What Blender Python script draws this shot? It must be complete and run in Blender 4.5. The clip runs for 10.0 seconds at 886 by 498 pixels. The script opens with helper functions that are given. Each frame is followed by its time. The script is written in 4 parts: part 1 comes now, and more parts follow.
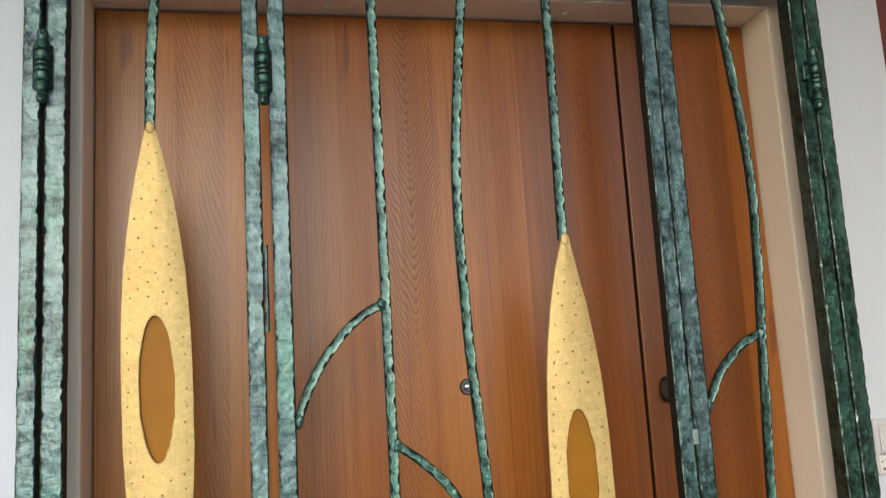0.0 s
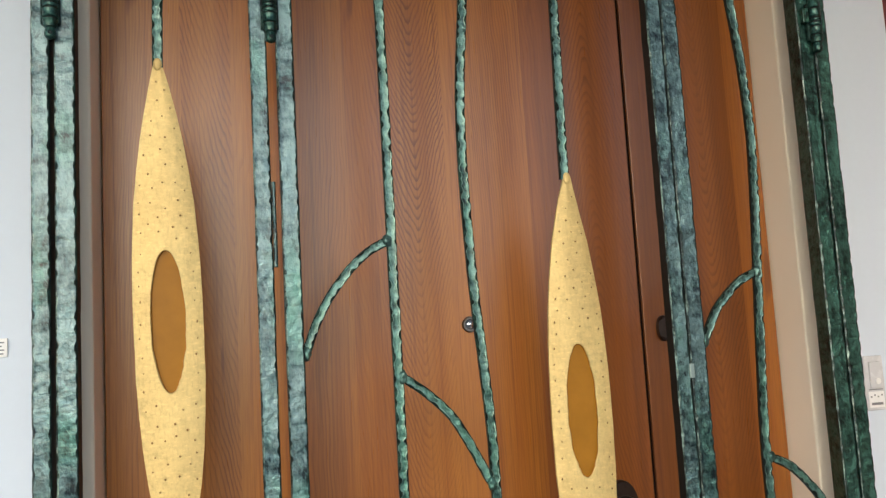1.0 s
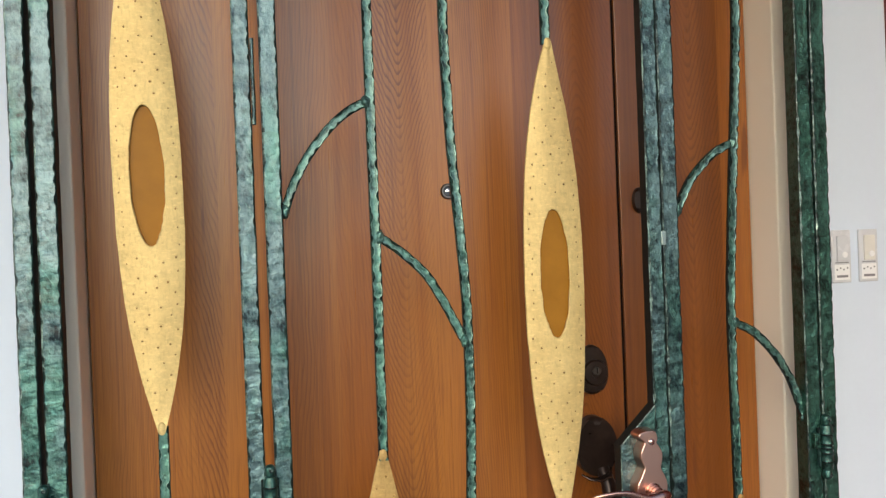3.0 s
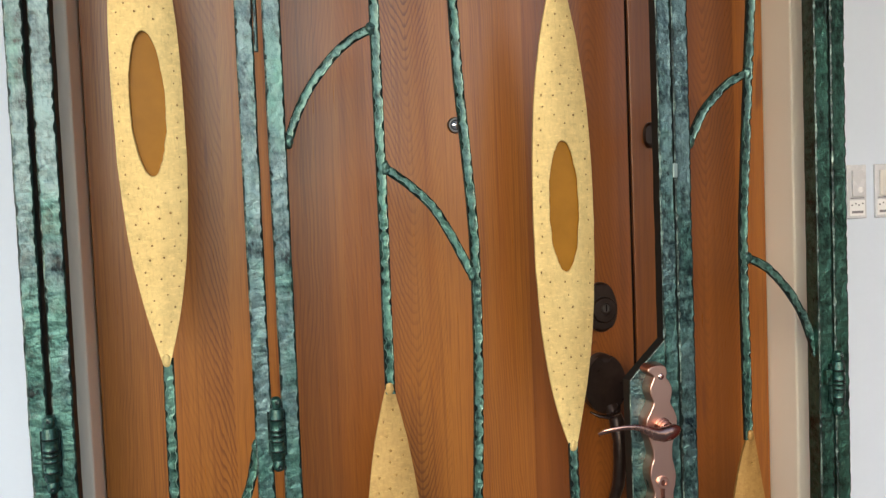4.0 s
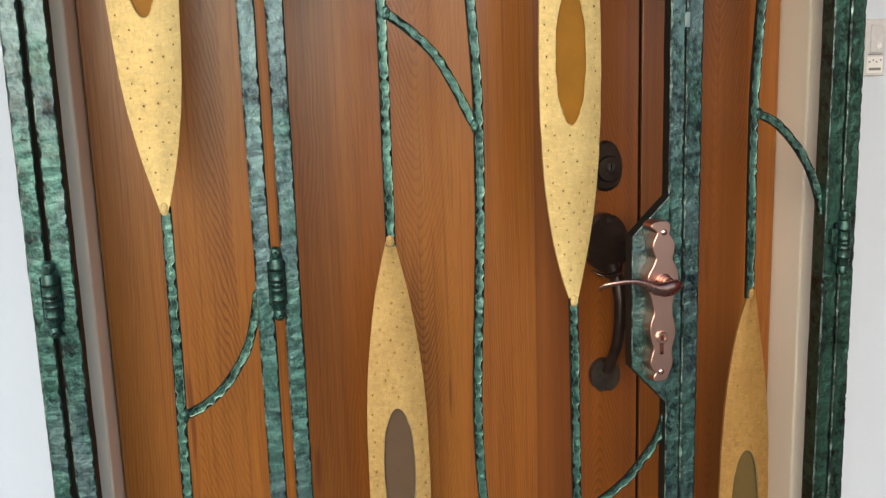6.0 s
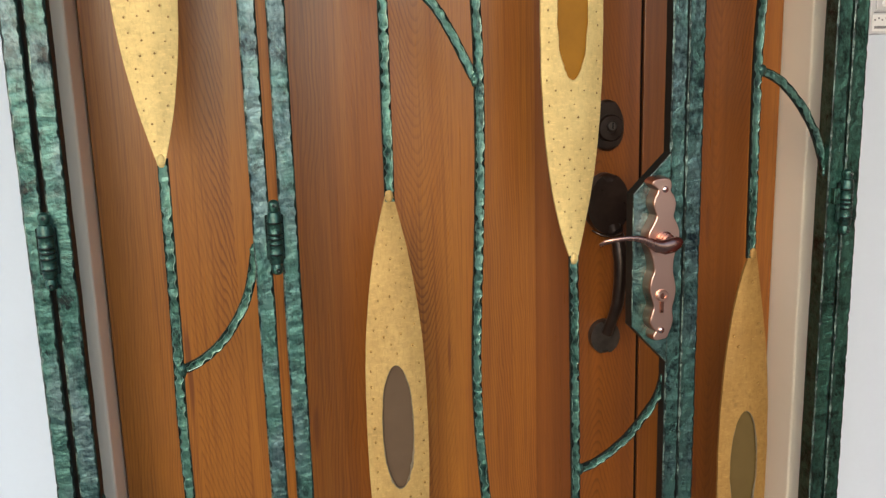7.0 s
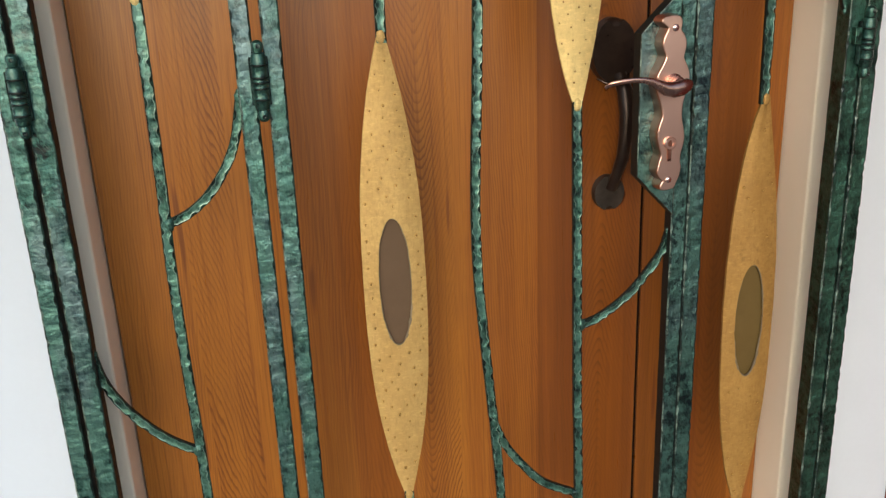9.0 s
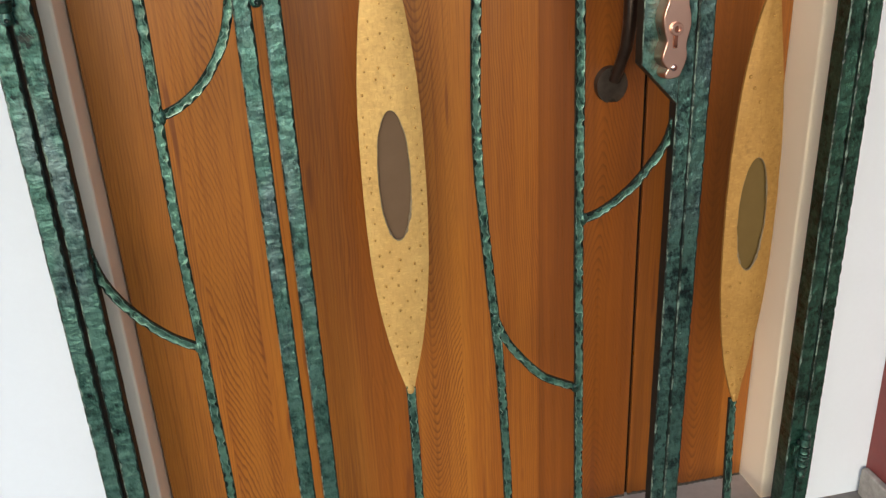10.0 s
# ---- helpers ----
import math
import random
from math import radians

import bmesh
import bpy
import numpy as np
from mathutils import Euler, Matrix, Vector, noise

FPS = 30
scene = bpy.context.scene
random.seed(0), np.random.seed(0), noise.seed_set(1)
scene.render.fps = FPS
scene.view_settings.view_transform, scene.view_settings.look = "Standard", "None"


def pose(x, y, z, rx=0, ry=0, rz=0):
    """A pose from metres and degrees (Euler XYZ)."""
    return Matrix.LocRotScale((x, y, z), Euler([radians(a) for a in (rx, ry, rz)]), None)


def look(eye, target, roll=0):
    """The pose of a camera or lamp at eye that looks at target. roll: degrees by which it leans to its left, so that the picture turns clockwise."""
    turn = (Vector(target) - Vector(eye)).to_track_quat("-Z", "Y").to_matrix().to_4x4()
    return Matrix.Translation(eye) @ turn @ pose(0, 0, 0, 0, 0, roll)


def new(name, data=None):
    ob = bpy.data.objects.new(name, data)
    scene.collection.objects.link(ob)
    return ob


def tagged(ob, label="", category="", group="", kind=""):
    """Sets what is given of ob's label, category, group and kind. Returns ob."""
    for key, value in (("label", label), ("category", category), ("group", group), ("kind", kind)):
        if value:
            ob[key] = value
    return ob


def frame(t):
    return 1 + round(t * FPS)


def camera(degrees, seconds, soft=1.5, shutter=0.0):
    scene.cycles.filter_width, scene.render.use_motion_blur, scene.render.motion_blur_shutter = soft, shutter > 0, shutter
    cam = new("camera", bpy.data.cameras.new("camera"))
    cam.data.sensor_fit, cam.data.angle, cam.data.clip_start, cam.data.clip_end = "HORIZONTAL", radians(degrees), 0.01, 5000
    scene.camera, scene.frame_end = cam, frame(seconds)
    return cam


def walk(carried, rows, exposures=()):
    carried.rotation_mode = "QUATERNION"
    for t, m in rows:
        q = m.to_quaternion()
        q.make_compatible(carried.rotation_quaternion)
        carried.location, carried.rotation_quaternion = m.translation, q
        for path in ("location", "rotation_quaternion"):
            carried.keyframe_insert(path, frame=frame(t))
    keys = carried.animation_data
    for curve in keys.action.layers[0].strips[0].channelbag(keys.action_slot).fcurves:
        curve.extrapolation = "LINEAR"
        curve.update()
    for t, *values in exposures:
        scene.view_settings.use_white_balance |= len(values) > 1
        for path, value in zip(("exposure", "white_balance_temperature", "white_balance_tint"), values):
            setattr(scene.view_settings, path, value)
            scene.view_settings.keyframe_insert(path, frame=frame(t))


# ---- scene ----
import itertools
cam = camera(53.96, 10.0, soft=1.4)
PATH = [
    (0, (-0.1298, -1.1921, 1.5087), (0.2726, 0.7424, 1.8181), -3.30),
    (0.5, (-0.1326, -1.2028, 1.491), (0.2735, 0.7385, 1.749), -3.34),
    (1, (-0.1528, -1.2068, 1.4723), (0.2656, 0.7363, 1.694), -3.24),
    (1.5, (-0.1592, -1.2112, 1.4672), (0.2675, 0.7357, 1.6322), -3.01),
    (2, (-0.1581, -1.221, 1.4471), (0.278, 0.7249, 1.6001), -2.68),
    (2.5, (-0.1491, -1.2269, 1.4372), (0.2928, 0.7224, 1.5091), -2.32),
    (4, (-0.1363, -1.2024, 1.379), (0.2758, 0.752, 1.2773), -2.24),
    (4.5, (-0.1358, -1.1993, 1.3649), (0.2711, 0.7556, 1.2523), -2.26),
    (5, (-0.1318, -1.193, 1.3507), (0.2636, 0.7546, 1.1266), -1.98),
    (5.5, (-0.1332, -1.1885, 1.342), (0.2564, 0.7544, 1.0716), -1.84),
    (6, (-0.1306, -1.1873, 1.3256), (0.2568, 0.7427, 0.9716), -1.84),
    (7.5, (-0.1294, -1.1801, 1.2745), (0.2517, 0.7332, 0.8342), -1.40),
    (8, (-0.1293, -1.1653, 1.2631), (0.2399, 0.7187, 0.7025), -1.38),
    (8.5, (-0.1254, -1.1579, 1.2412), (0.2458, 0.7193, 0.6596), -1.36),
    (9, (-0.1161, -1.1493, 1.2182), (0.2404, 0.7136, 0.5839), -2.33),
    (9.5, (-0.1166, -1.1477, 1.2051), (0.2264, 0.6753, 0.4576), -2.81),
    (10, (-0.1222, -1.139, 1.1839), (0.2227, 0.6538, 0.3671), -2.84),
]
walk(cam, [(t, look(eye, target, roll)) for t, eye, target, roll in PATH],
     [(0, 0.17, 5470, 8), (2.5, 0.13, 5420, 8), (6, 0.02, 5520, 8), (7.5, -0.02, 5600, 8), (8.5, 0.03, 5660, 8), (9.5, 0.03, 5730, 8), (10, 0.10, 5760, 8)])

# world and light
world = bpy.data.worlds.new("world")
scene.world = world
world.use_nodes = True
wn = world.node_tree
sky = wn.nodes.new("ShaderNodeTexSky")
sky.sky_type, sky.sun_disc = "NISHITA", False
sky.sun_elevation, sky.sun_rotation = radians(18), radians(199)
sky.air_density, sky.dust_density, sky.ozone_density = 1.0, 2.5, 0.8  # hazy, whitish sky
wn.nodes["Background"].inputs["Strength"].default_value = 0.185
wn.links.new(sky.outputs[0], wn.nodes["Background"].inputs["Color"])
sun = new("sun", bpy.data.lights.new("sun", "SUN"))
sun.data.energy, sun.data.angle, sun.data.color = 1.25, radians(80), (0.97, 0.985, 1.0)
sun.matrix_world = look((-1.8, -5.1, 2.2), (0, 0, 1.0))


# materials
class Nodes:
    """A short way to write a node material."""

    def __init__(self, name):
        self.mat = bpy.data.materials.new(name)
        self.mat.use_nodes = True
        self.tree = self.mat.node_tree
        self.bsdf = self.tree.nodes["Principled BSDF"]
        self.co = self.tree.nodes.new("ShaderNodeTexCoord").outputs["Object"]

    def put(self, socket, value):
        if isinstance(value, bpy.types.NodeSocket):
            self.tree.links.new(value, socket)
        elif isinstance(value, tuple) and len(value) == 3 and socket.type == "RGBA":
            socket.default_value = (*value, 1.0)
        else:
            socket.default_value = value

    def math(self, op, a, b=0.0, c=0.0):
        n = self.tree.nodes.new("ShaderNodeMath")
        n.operation = op
        for i, v in enumerate((a, b, c)):
            self.put(n.inputs[i], v)
        return n.outputs[0]

    def stretch(self, scale, vec=None):
        n = self.tree.nodes.new("ShaderNodeMapping")
        self.put(n.inputs["Vector"], vec or self.co)
        n.inputs["Scale"].default_value = scale
        return n.outputs[0]

    def noise(self, scale, stretch=(1, 1, 1), detail=3.0, rough=0.55, vec=None):
        n = self.tree.nodes.new("ShaderNodeTexNoise")
        self.put(n.inputs["Vector"], self.stretch(stretch, vec))
        for key, v in (("Scale", scale), ("Detail", detail), ("Roughness", rough)):
            n.inputs[key].default_value = v
        return n.outputs["Fac"]

    def cells(self, scale, stretch=(1, 1, 1)):
        n = self.tree.nodes.new("ShaderNodeTexVoronoi")
        self.put(n.inputs["Vector"], self.stretch(stretch))
        n.inputs["Scale"].default_value = scale
        return n.outputs["Distance"]

    def ramp(self, value, *stops):
        n = self.tree.nodes.new("ShaderNodeValToRGB")
        self.put(n.inputs[0], value)
        e = n.color_ramp.elements
        while len(e) < len(stops):
            e.new(0.5)
        for el, (at, col) in zip(e, stops):
            el.position = at
            el.color = (*col, 1.0) if isinstance(col, tuple) else (col, col, col, 1.0)
        return n.outputs[0]

    def mix(self, fac, a, b, blend="MIX"):
        n = self.tree.nodes.new("ShaderNodeMix")
        n.data_type, n.blend_type = "RGBA", blend
        for i, v in ((0, fac), (6, a), (7, b)):
            self.put(n.inputs[i], v)
        return n.outputs[2]

    def bump(self, height, strength, distance, normal=None):
        n = self.tree.nodes.new("ShaderNodeBump")
        n.inputs["Strength"].default_value, n.inputs["Distance"].default_value = strength, distance
        self.put(n.inputs["Height"], height)
        if normal:
            self.put(n.inputs["Normal"], normal)
        return n.outputs[0]

    def done(self, color, rough, metal=0.0, normal=None, coat=0.0, spec=0.5):
        b = self.bsdf.inputs
        self.put(b["Base Color"], color)
        self.put(b["Roughness"], rough)
        self.put(b["Metallic"], metal)
        b["Coat Weight"].default_value = coat
        b["Coat Roughness"].default_value = 0.25
        b["Specular IOR Level"].default_value = spec
        if normal:
            self.put(b["Normal"], normal)
        return self.mat


def make_patina(name, dark, mid, light, low=0.41, high=0.60, blue=0.6, worn=0.85):
    """Blackened iron under brushed verdigris paint, tinted slate blue upwards for the sky's reflection, rubbed in soft
    bands by the hammer.
    """
    n = Nodes(name)
    patch = n.noise(20, (1.3, 1.0, 0.62), 4, 0.62)
    band = n.noise(1.0, (26, 30, 74), 3, 0.55)
    brush = n.noise(1.0, (330, 60, 42), 4, 0.68)
    turn = n.tree.nodes.new("ShaderNodeMapping")
    n.put(turn.inputs["Vector"], n.co)
    turn.inputs["Rotation"].default_value = (0.0, radians(33), 0.0)
    slant = n.noise(1.0, (240, 60, 40), 3, 0.6, turn.outputs[0])
    fleck = n.noise(150, (1.0, 1.0, 0.8), 5, 0.75)
    both = n.math("ADD", n.math("ADD", n.math("MULTIPLY", patch, 0.40), n.math("MULTIPLY", band, 0.26)),
                  n.math("ADD", n.math("ADD", n.math("MULTIPLY", slant, 0.12), n.math("MULTIPLY", brush, 0.12)), n.math("MULTIPLY", fleck, 0.19)))
    sep = n.tree.nodes.new("ShaderNodeSeparateXYZ")
    n.put(sep.inputs[0], n.co)
    # blue grows with height: sky sheen put into the paint colour
    height = n.math("MULTIPLY", n.math("SUBTRACT", sep.outputs[2], 1.17), 0.22)
    hue = n.ramp(n.math("ADD", n.noise(9, (1.2, 1, 0.6), 3, 0.6), height), (0.42, 0.0), (0.59, blue))
    green = n.ramp(both, (low, dark), (0.47, mid), (high, light))
    sky_tinted = n.ramp(both, (low, tuple(v * k for v, k in zip(dark, (1.1, 0.95, 1.3)))), (0.47, tuple(v * k for v, k in zip(mid, (1.50, 0.87, 1.28)))), (high, tuple(v * k for v, k in zip(light, (1.42, 0.95, 1.20)))))
    col = n.mix(hue, green, sky_tinted)
    col = n.mix(n.ramp(brush, (0.60, 0.0), (0.76, 0.30)), col, tuple(min(1.0, v * 1.35) for v in light))
    col = n.mix(n.ramp(n.noise(1.0, (280, 60, 40), 4, 0.7), (0.56, 0.0), (0.72, 0.40)), col, dark)
    scratch = n.noise(1.0, (520, 60, 26), 3, 0.6, turn.outputs[0])
    col = n.mix(n.ramp(scratch, (0.62, 0.0), (0.72, 0.55)), col, tuple(min(1.0, v * 1.5) for v in light))
    blot = n.math("MULTIPLY", n.ramp(n.noise(75, (1, 1, 0.8), 5, 0.75), (0.49, 0.0), (0.57, 1.0)), n.ramp(n.noise(27, (1.2, 1, 0.55), 4, 0.65), (0.49, 0.0), (0.60, worn)))
    col = n.mix(blot, col, dark)
    rough = n.ramp(both, (0.38, 0.44), (0.62, 0.33))
    dents = n.bump(n.noise(1.0, (52, 50, 66), 2, 0.5), 0.7, 0.004)
    return n.done(col, rough, 0.80, n.bump(fleck, 0.8, 0.0016, dents), 0.45, 0.5)


def make_edge(name, light, dark, low=0.475, gloss=0.6):
    """Arrises where the paint was rubbed pale, with gaps."""
    n = Nodes(name)
    f = n.math("ADD", n.math("MULTIPLY", n.noise(48, (1, 1, 0.8), 3, 0.6), 0.6), n.math("MULTIPLY", n.noise(170, (1, 1, 1), 3, 0.7), 0.4))
    return n.done(n.ramp(f, (low, dark), (low + 0.08, tuple(v * 0.45 for v in light)), (low + 0.19, light)), 0.36 if gloss > 0.3 else 0.75, 0.3 if gloss > 0.3 else 0.0, n.bump(f, 0.4, 0.001), 0.2 if gloss > 0.3 else 0.0, gloss)


# tones carry some shadow too: lowered by the handle and the side leaf
STRIPS = (  # left edge of each veneer strip; rings a metre across, rise of the rings a metre, heart of the figure; tone, strength of the figure
    (-0.400, 230, 11, -0.520, 0.84, 0.34), (-0.262, 150, -40, -0.335, 0.64, 0.66), (-0.186, 116, 6, -0.330, 0.70, 0.15), (-0.120, 190, 9, -0.330, 0.60, 0.48),
    (-0.010, 150, 22, 0.100, 0.52, 0.40), (0.054, 180, 58, 0.102, 0.64, 0.70), (0.150, 139, 5, 0.310, 0.64, 0.20), (0.196, 250, 9, 0.480, 0.58, 0.50),
    (0.290, 170, -9, 0.100, 0.26, 0.30), (0.362, 170, -50, 0.404, 0.31, 0.62), (0.462, 150, 6, 0.300, 0.36, 0.22), (0.556, 160, 46, 0.612, 0.39, 0.60), (0.668, 133, 7, 0.500, 0.60, 0.20))


def make_wood():
    """Reddish cedar veneer in upright strips, each with its own figure: straight lines or nested arches."""
    n = Nodes("cedar_veneer")
    sep = n.tree.nodes.new("ShaderNodeSeparateXYZ")
    n.put(sep.inputs[0], n.co)
    x, z = sep.outputs[0], sep.outputs[2]
    u = n.math("DIVIDE", n.math("ADD", x, 0.41), 1.2)

    def by_strip(values):
        ramp = n.ramp(u, *[((s[0] + 0.41) / 1.2, v) for s, v in zip(STRIPS, values)])
        ramp.node.color_ramp.interpolation = "CONSTANT"
        return ramp

    def channels(colour):
        split = n.tree.nodes.new("ShaderNodeSeparateColor")
        n.put(split.inputs[0], colour)
        return split.outputs

    k, rise, heart = channels(by_strip([(s[1] / 500, s[2] / 400 + 0.5, s[3] + 0.6) for s in STRIPS]))
    own, power, shift = channels(by_strip([(s[4], s[5], (i * 0.37) % 1.0) for i, s in enumerate(STRIPS)]))
    wav = n.noise(1.0, (7, 1, 1.5), 2, 0.5)
    wav2 = n.noise(1.0, (42, 1, 4.5), 3, 0.6)
    far = n.math("MULTIPLY", n.math("SUBTRACT", x, n.math("SUBTRACT", heart, 0.6)), n.math("MULTIPLY", k, 500.0))
    arch = n.math("SQRT", n.math("ADD", n.math("MULTIPLY", far, far), 1.2))
    climb = n.math("MULTIPLY", z, n.math("MULTIPLY", n.math("SUBTRACT", rise, 0.5), 400.0))
    ph = n.math("ADD", n.math("SUBTRACT", arch, climb), n.math("ADD", n.math("MULTIPLY", wav, 6.0), n.math("ADD", n.math("MULTIPLY", wav2, 1.8), n.math("MULTIPLY", n.noise(1.0, (16, 1, 7.0), 2, 0.5), 3.2))))
    ph = n.math("ADD", ph, n.math("MULTIPLY", shift, 9.0))
    ring = n.math("FRACT", ph)
    line = n.ramp(ring, (0.0, 0.06), (0.50, 0.10), (0.76, 0.80), (0.86, 1.0), (0.94, 0.6), (1.0, 0.05))
    thick = n.noise(1.0, (30, 1, 3.0), 2, 0.5)
    line = n.math("MULTIPLY", line, n.ramp(thick, (0.38, 0.50), (0.58, 1.0)))
    line = n.math("MULTIPLY", line, n.ramp(n.noise(1.0, (9, 1, 1.3), 2, 0.5), (0.38, 0.30), (0.53, 1.0)))
    fibre = n.noise(1.0, (820, 1, 14), 3, 0.6)
    tone = n.math("ADD", n.math("MULTIPLY", n.noise(1.0, (11, 1, 0.35), 3, 0.6), 0.42), n.math("MULTIPLY", own, 0.42))
    tone = n.math("ADD", tone, n.math("MULTIPLY", n.noise(1.0, (60, 1, 0.9), 4, 0.65), 0.16))
    base = n.ramp(tone, (0.26, (0.105, 0.030, 0.004)), (0.37, (0.172, 0.050, 0.005)), (0.5, (0.292, 0.096, 0.010)), (0.63, (0.395, 0.150, 0.018)))
    col = n.mix(n.math("MINIMUM", n.math("MULTIPLY", n.math("MULTIPLY", line, power), 1.15), 0.92), base, (0.092, 0.025, 0.005))
    col = n.mix(n.ramp(fibre, (0.40, 0.0), (0.70, 0.40)), col, (0.15, 0.045, 0.011))
    hair = n.noise(1.0, (190, 1, 2.2), 3, 0.6)
    col = n.mix(n.ramp(hair, (0.52, 0.0), (0.66, 0.36)), col, (0.12, 0.034, 0.007))
    streak = n.ramp(n.noise(1.0, (46, 1, 4.2), 1, 0.4), (0.715, 0.0), (0.76, 0.65))
    col = n.mix(streak, col, (0.13, 0.036, 0.011))
    rough = n.ramp(fibre, (0.3, 0.27), (0.7, 0.36))
    return n.done(col, rough, 0.0, n.bump(fibre, 0.12, 0.0004), 0.13, 0.45)


def make_gold(name, light, deep, stain=0.5, rough=0.48):
    n = Nodes(name)
    big = n.noise(14, (1, 1, 0.7), 3, 0.6)
    fine = n.noise(120, (1, 1, 1), 4, 0.7)
    col = n.ramp(big, (0.3, deep), (0.62, light))
    col = n.mix(n.ramp(n.noise(65, (1, 1, 1), 5, 0.75), (0.4, 0.0), (0.65, 0.35)), col, tuple(v * 0.7 for v in deep))
    stroke = n.noise(1.0, (300, 60, 70), 3, 0.65)
    col = n.mix(n.ramp(stroke, (0.52, 0.0), (0.70, 0.5)), col, tuple(v * 0.72 for v in deep))
    col = n.mix(n.ramp(n.noise(1.0, (90, 60, 260), 3, 0.65), (0.54, 0.0), (0.70, 0.55)), col, tuple(min(1.0, v * 1.22) for v in light))
    spots = n.math("MULTIPLY", n.ramp(fine, (0.5, 0.0), (0.68, 1.0)), n.ramp(n.noise(11, (1, 1, 1), 2, 0.5), (0.4, 0.05), (0.66, stain)))
    col = n.mix(spots, col, tuple(v * 0.4 for v in deep))
    ro = n.ramp(fine, (0.3, rough), (0.75, rough + 0.16))
    dent = n.bump(n.noise(34, (1, 1, 1), 3, 0.55), 0.3, 0.003)
    return n.done(col, ro, 0.35, n.bump(fine, 0.35, 0.0008, dent))


def make_plain(name, col, rough, metal=0.0, vary=0.15, scale=30, bump=0.15, depth=0.001, coat=0.0, stretch=(1, 1, 1), spec=0.5):
    n = Nodes(name)
    f = n.noise(scale, stretch, 4, 0.6)
    g = n.noise(scale * 0.12, (1, 1, 1), 2, 0.5)
    both = n.math("ADD", n.math("MULTIPLY", f, 0.5), n.math("MULTIPLY", g, 0.5))
    c = n.ramp(both, (0.35, tuple(v * (1 - vary) for v in col)), (0.65, tuple(min(1.0, v * (1 + vary)) for v in col)))
    r = n.ramp(f, (0.3, max(0.03, rough - 0.06)), (0.7, min(1.0, rough + 0.06)))
    return n.done(c, r, metal, n.bump(f, bump, depth), coat, spec)


PATINA = make_patina("verdigris_patina", (0.005, 0.014, 0.015), (0.024, 0.080, 0.067), (0.096, 0.215, 0.186), 0.437, 0.575, blue=0.85, worn=0.6)
# on the stiles: worn left arris painted as lit, right arris as shaded
PATINA_EDGE = make_edge("worn_lit_verdigris_edge", (0.26, 0.38, 0.32), (0.006, 0.018, 0.015), 0.47)
PATINA_SHADE = make_edge("shaded_arris", (0.030, 0.070, 0.058), (0.004, 0.009, 0.008), 0.46, 0.2)
PATINA_DEEP = make_patina("deep_green_patina", (0.003, 0.010, 0.008), (0.008, 0.034, 0.024), (0.048, 0.140, 0.102), 0.435, 0.57, blue=0.25)
PATINA_SEA = make_patina("blue_green_patina", (0.004, 0.012, 0.015), (0.009, 0.034, 0.030), (0.080, 0.178, 0.154), 0.447, 0.57, blue=0.7)
PATINA_ROD = make_patina("green_verdigris", (0.004, 0.014, 0.012), (0.024, 0.076, 0.058), (0.110, 0.245, 0.192), 0.437, 0.575, blue=0.4)
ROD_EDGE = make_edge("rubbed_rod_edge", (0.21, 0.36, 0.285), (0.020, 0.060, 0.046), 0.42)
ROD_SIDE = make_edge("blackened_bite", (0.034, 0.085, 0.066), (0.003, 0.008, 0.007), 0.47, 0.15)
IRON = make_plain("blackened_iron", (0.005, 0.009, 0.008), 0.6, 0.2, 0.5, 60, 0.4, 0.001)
WOOD = make_wood()
GOLD = make_gold("bright_gold_leaf", (0.71, 0.545, 0.215), (0.62, 0.455, 0.168), 0.36)
GOLD_STAINED = make_gold("stained_gold_leaf", (0.57, 0.385, 0.130), (0.48, 0.305, 0.092), 0.4)
GOLD_DEEP = make_gold("deep_gold_leaf", (0.43, 0.25, 0.062), (0.35, 0.19, 0.043), 0.4, 0.48)
RIVET_DARK = make_plain("tarnished_brass", (0.20, 0.12, 0.04), 0.4, 0.8, 0.4, 80)
RIVET_GOLD = make_plain("polished_brass", (0.58, 0.38, 0.125), 0.42, 0.6, 0.15, 80)
AMBER = make_plain("amber_panel", (0.30, 0.135, 0.010), 0.40, 0.0, 0.16, 25, 0.1, 0.001, spec=0.12)
SMOKE = make_plain("smoky_panel", (0.116, 0.076, 0.045), 0.40, 0.0, 0.10, 25, 0.1, 0.001, spec=0.15)
OLIVE = make_plain("olive_panel", (0.122, 0.082, 0.027), 0.40, 0.0, 0.12, 25, 0.1, 0.001, spec=0.15)
cn = Nodes("brushed_copper")
COPPER = cn.done(cn.ramp(cn.noise(12, (1, 1, 1), 2, 0.5), (0.3, (0.80, 0.51, 0.40)), (0.7, (0.86, 0.56, 0.45))), 0.30, 1.0)
# darker copy of the copper: dark reflections on the plate's sides, painted in
COPPER_SIDE = make_plain("dimmed_side_copper", (0.58, 0.33, 0.26), 0.32, 1.0, 0.08, 60, 0.1)
COPPER_LEVER = make_plain("handled_copper", (0.44, 0.26, 0.205), 0.24, 1.0, 0.12, 50, 0.05)
BRIGHT_COPPER = make_plain("bright_copper", (0.80, 0.62, 0.54), 0.2, 1.0, 0.05, 40, 0.05)
COPPER_DARK = make_plain("shaded_copper", (0.30, 0.13, 0.09), 0.3, 1.0, 0.2, 60)
BRONZE = make_plain("dark_bronze", (0.040, 0.027, 0.021), 0.33, 0.6, 0.4, 50, 0.1)
BRONZE_WORN = make_plain("rubbed_grey_bronze", (0.050, 0.041, 0.034), 0.4, 0.5, 0.5, 60, 0.3)
CHROME = make_plain("chrome", (0.11, 0.105, 0.10), 0.30, 1.0, 0.05, 40, 0.05)
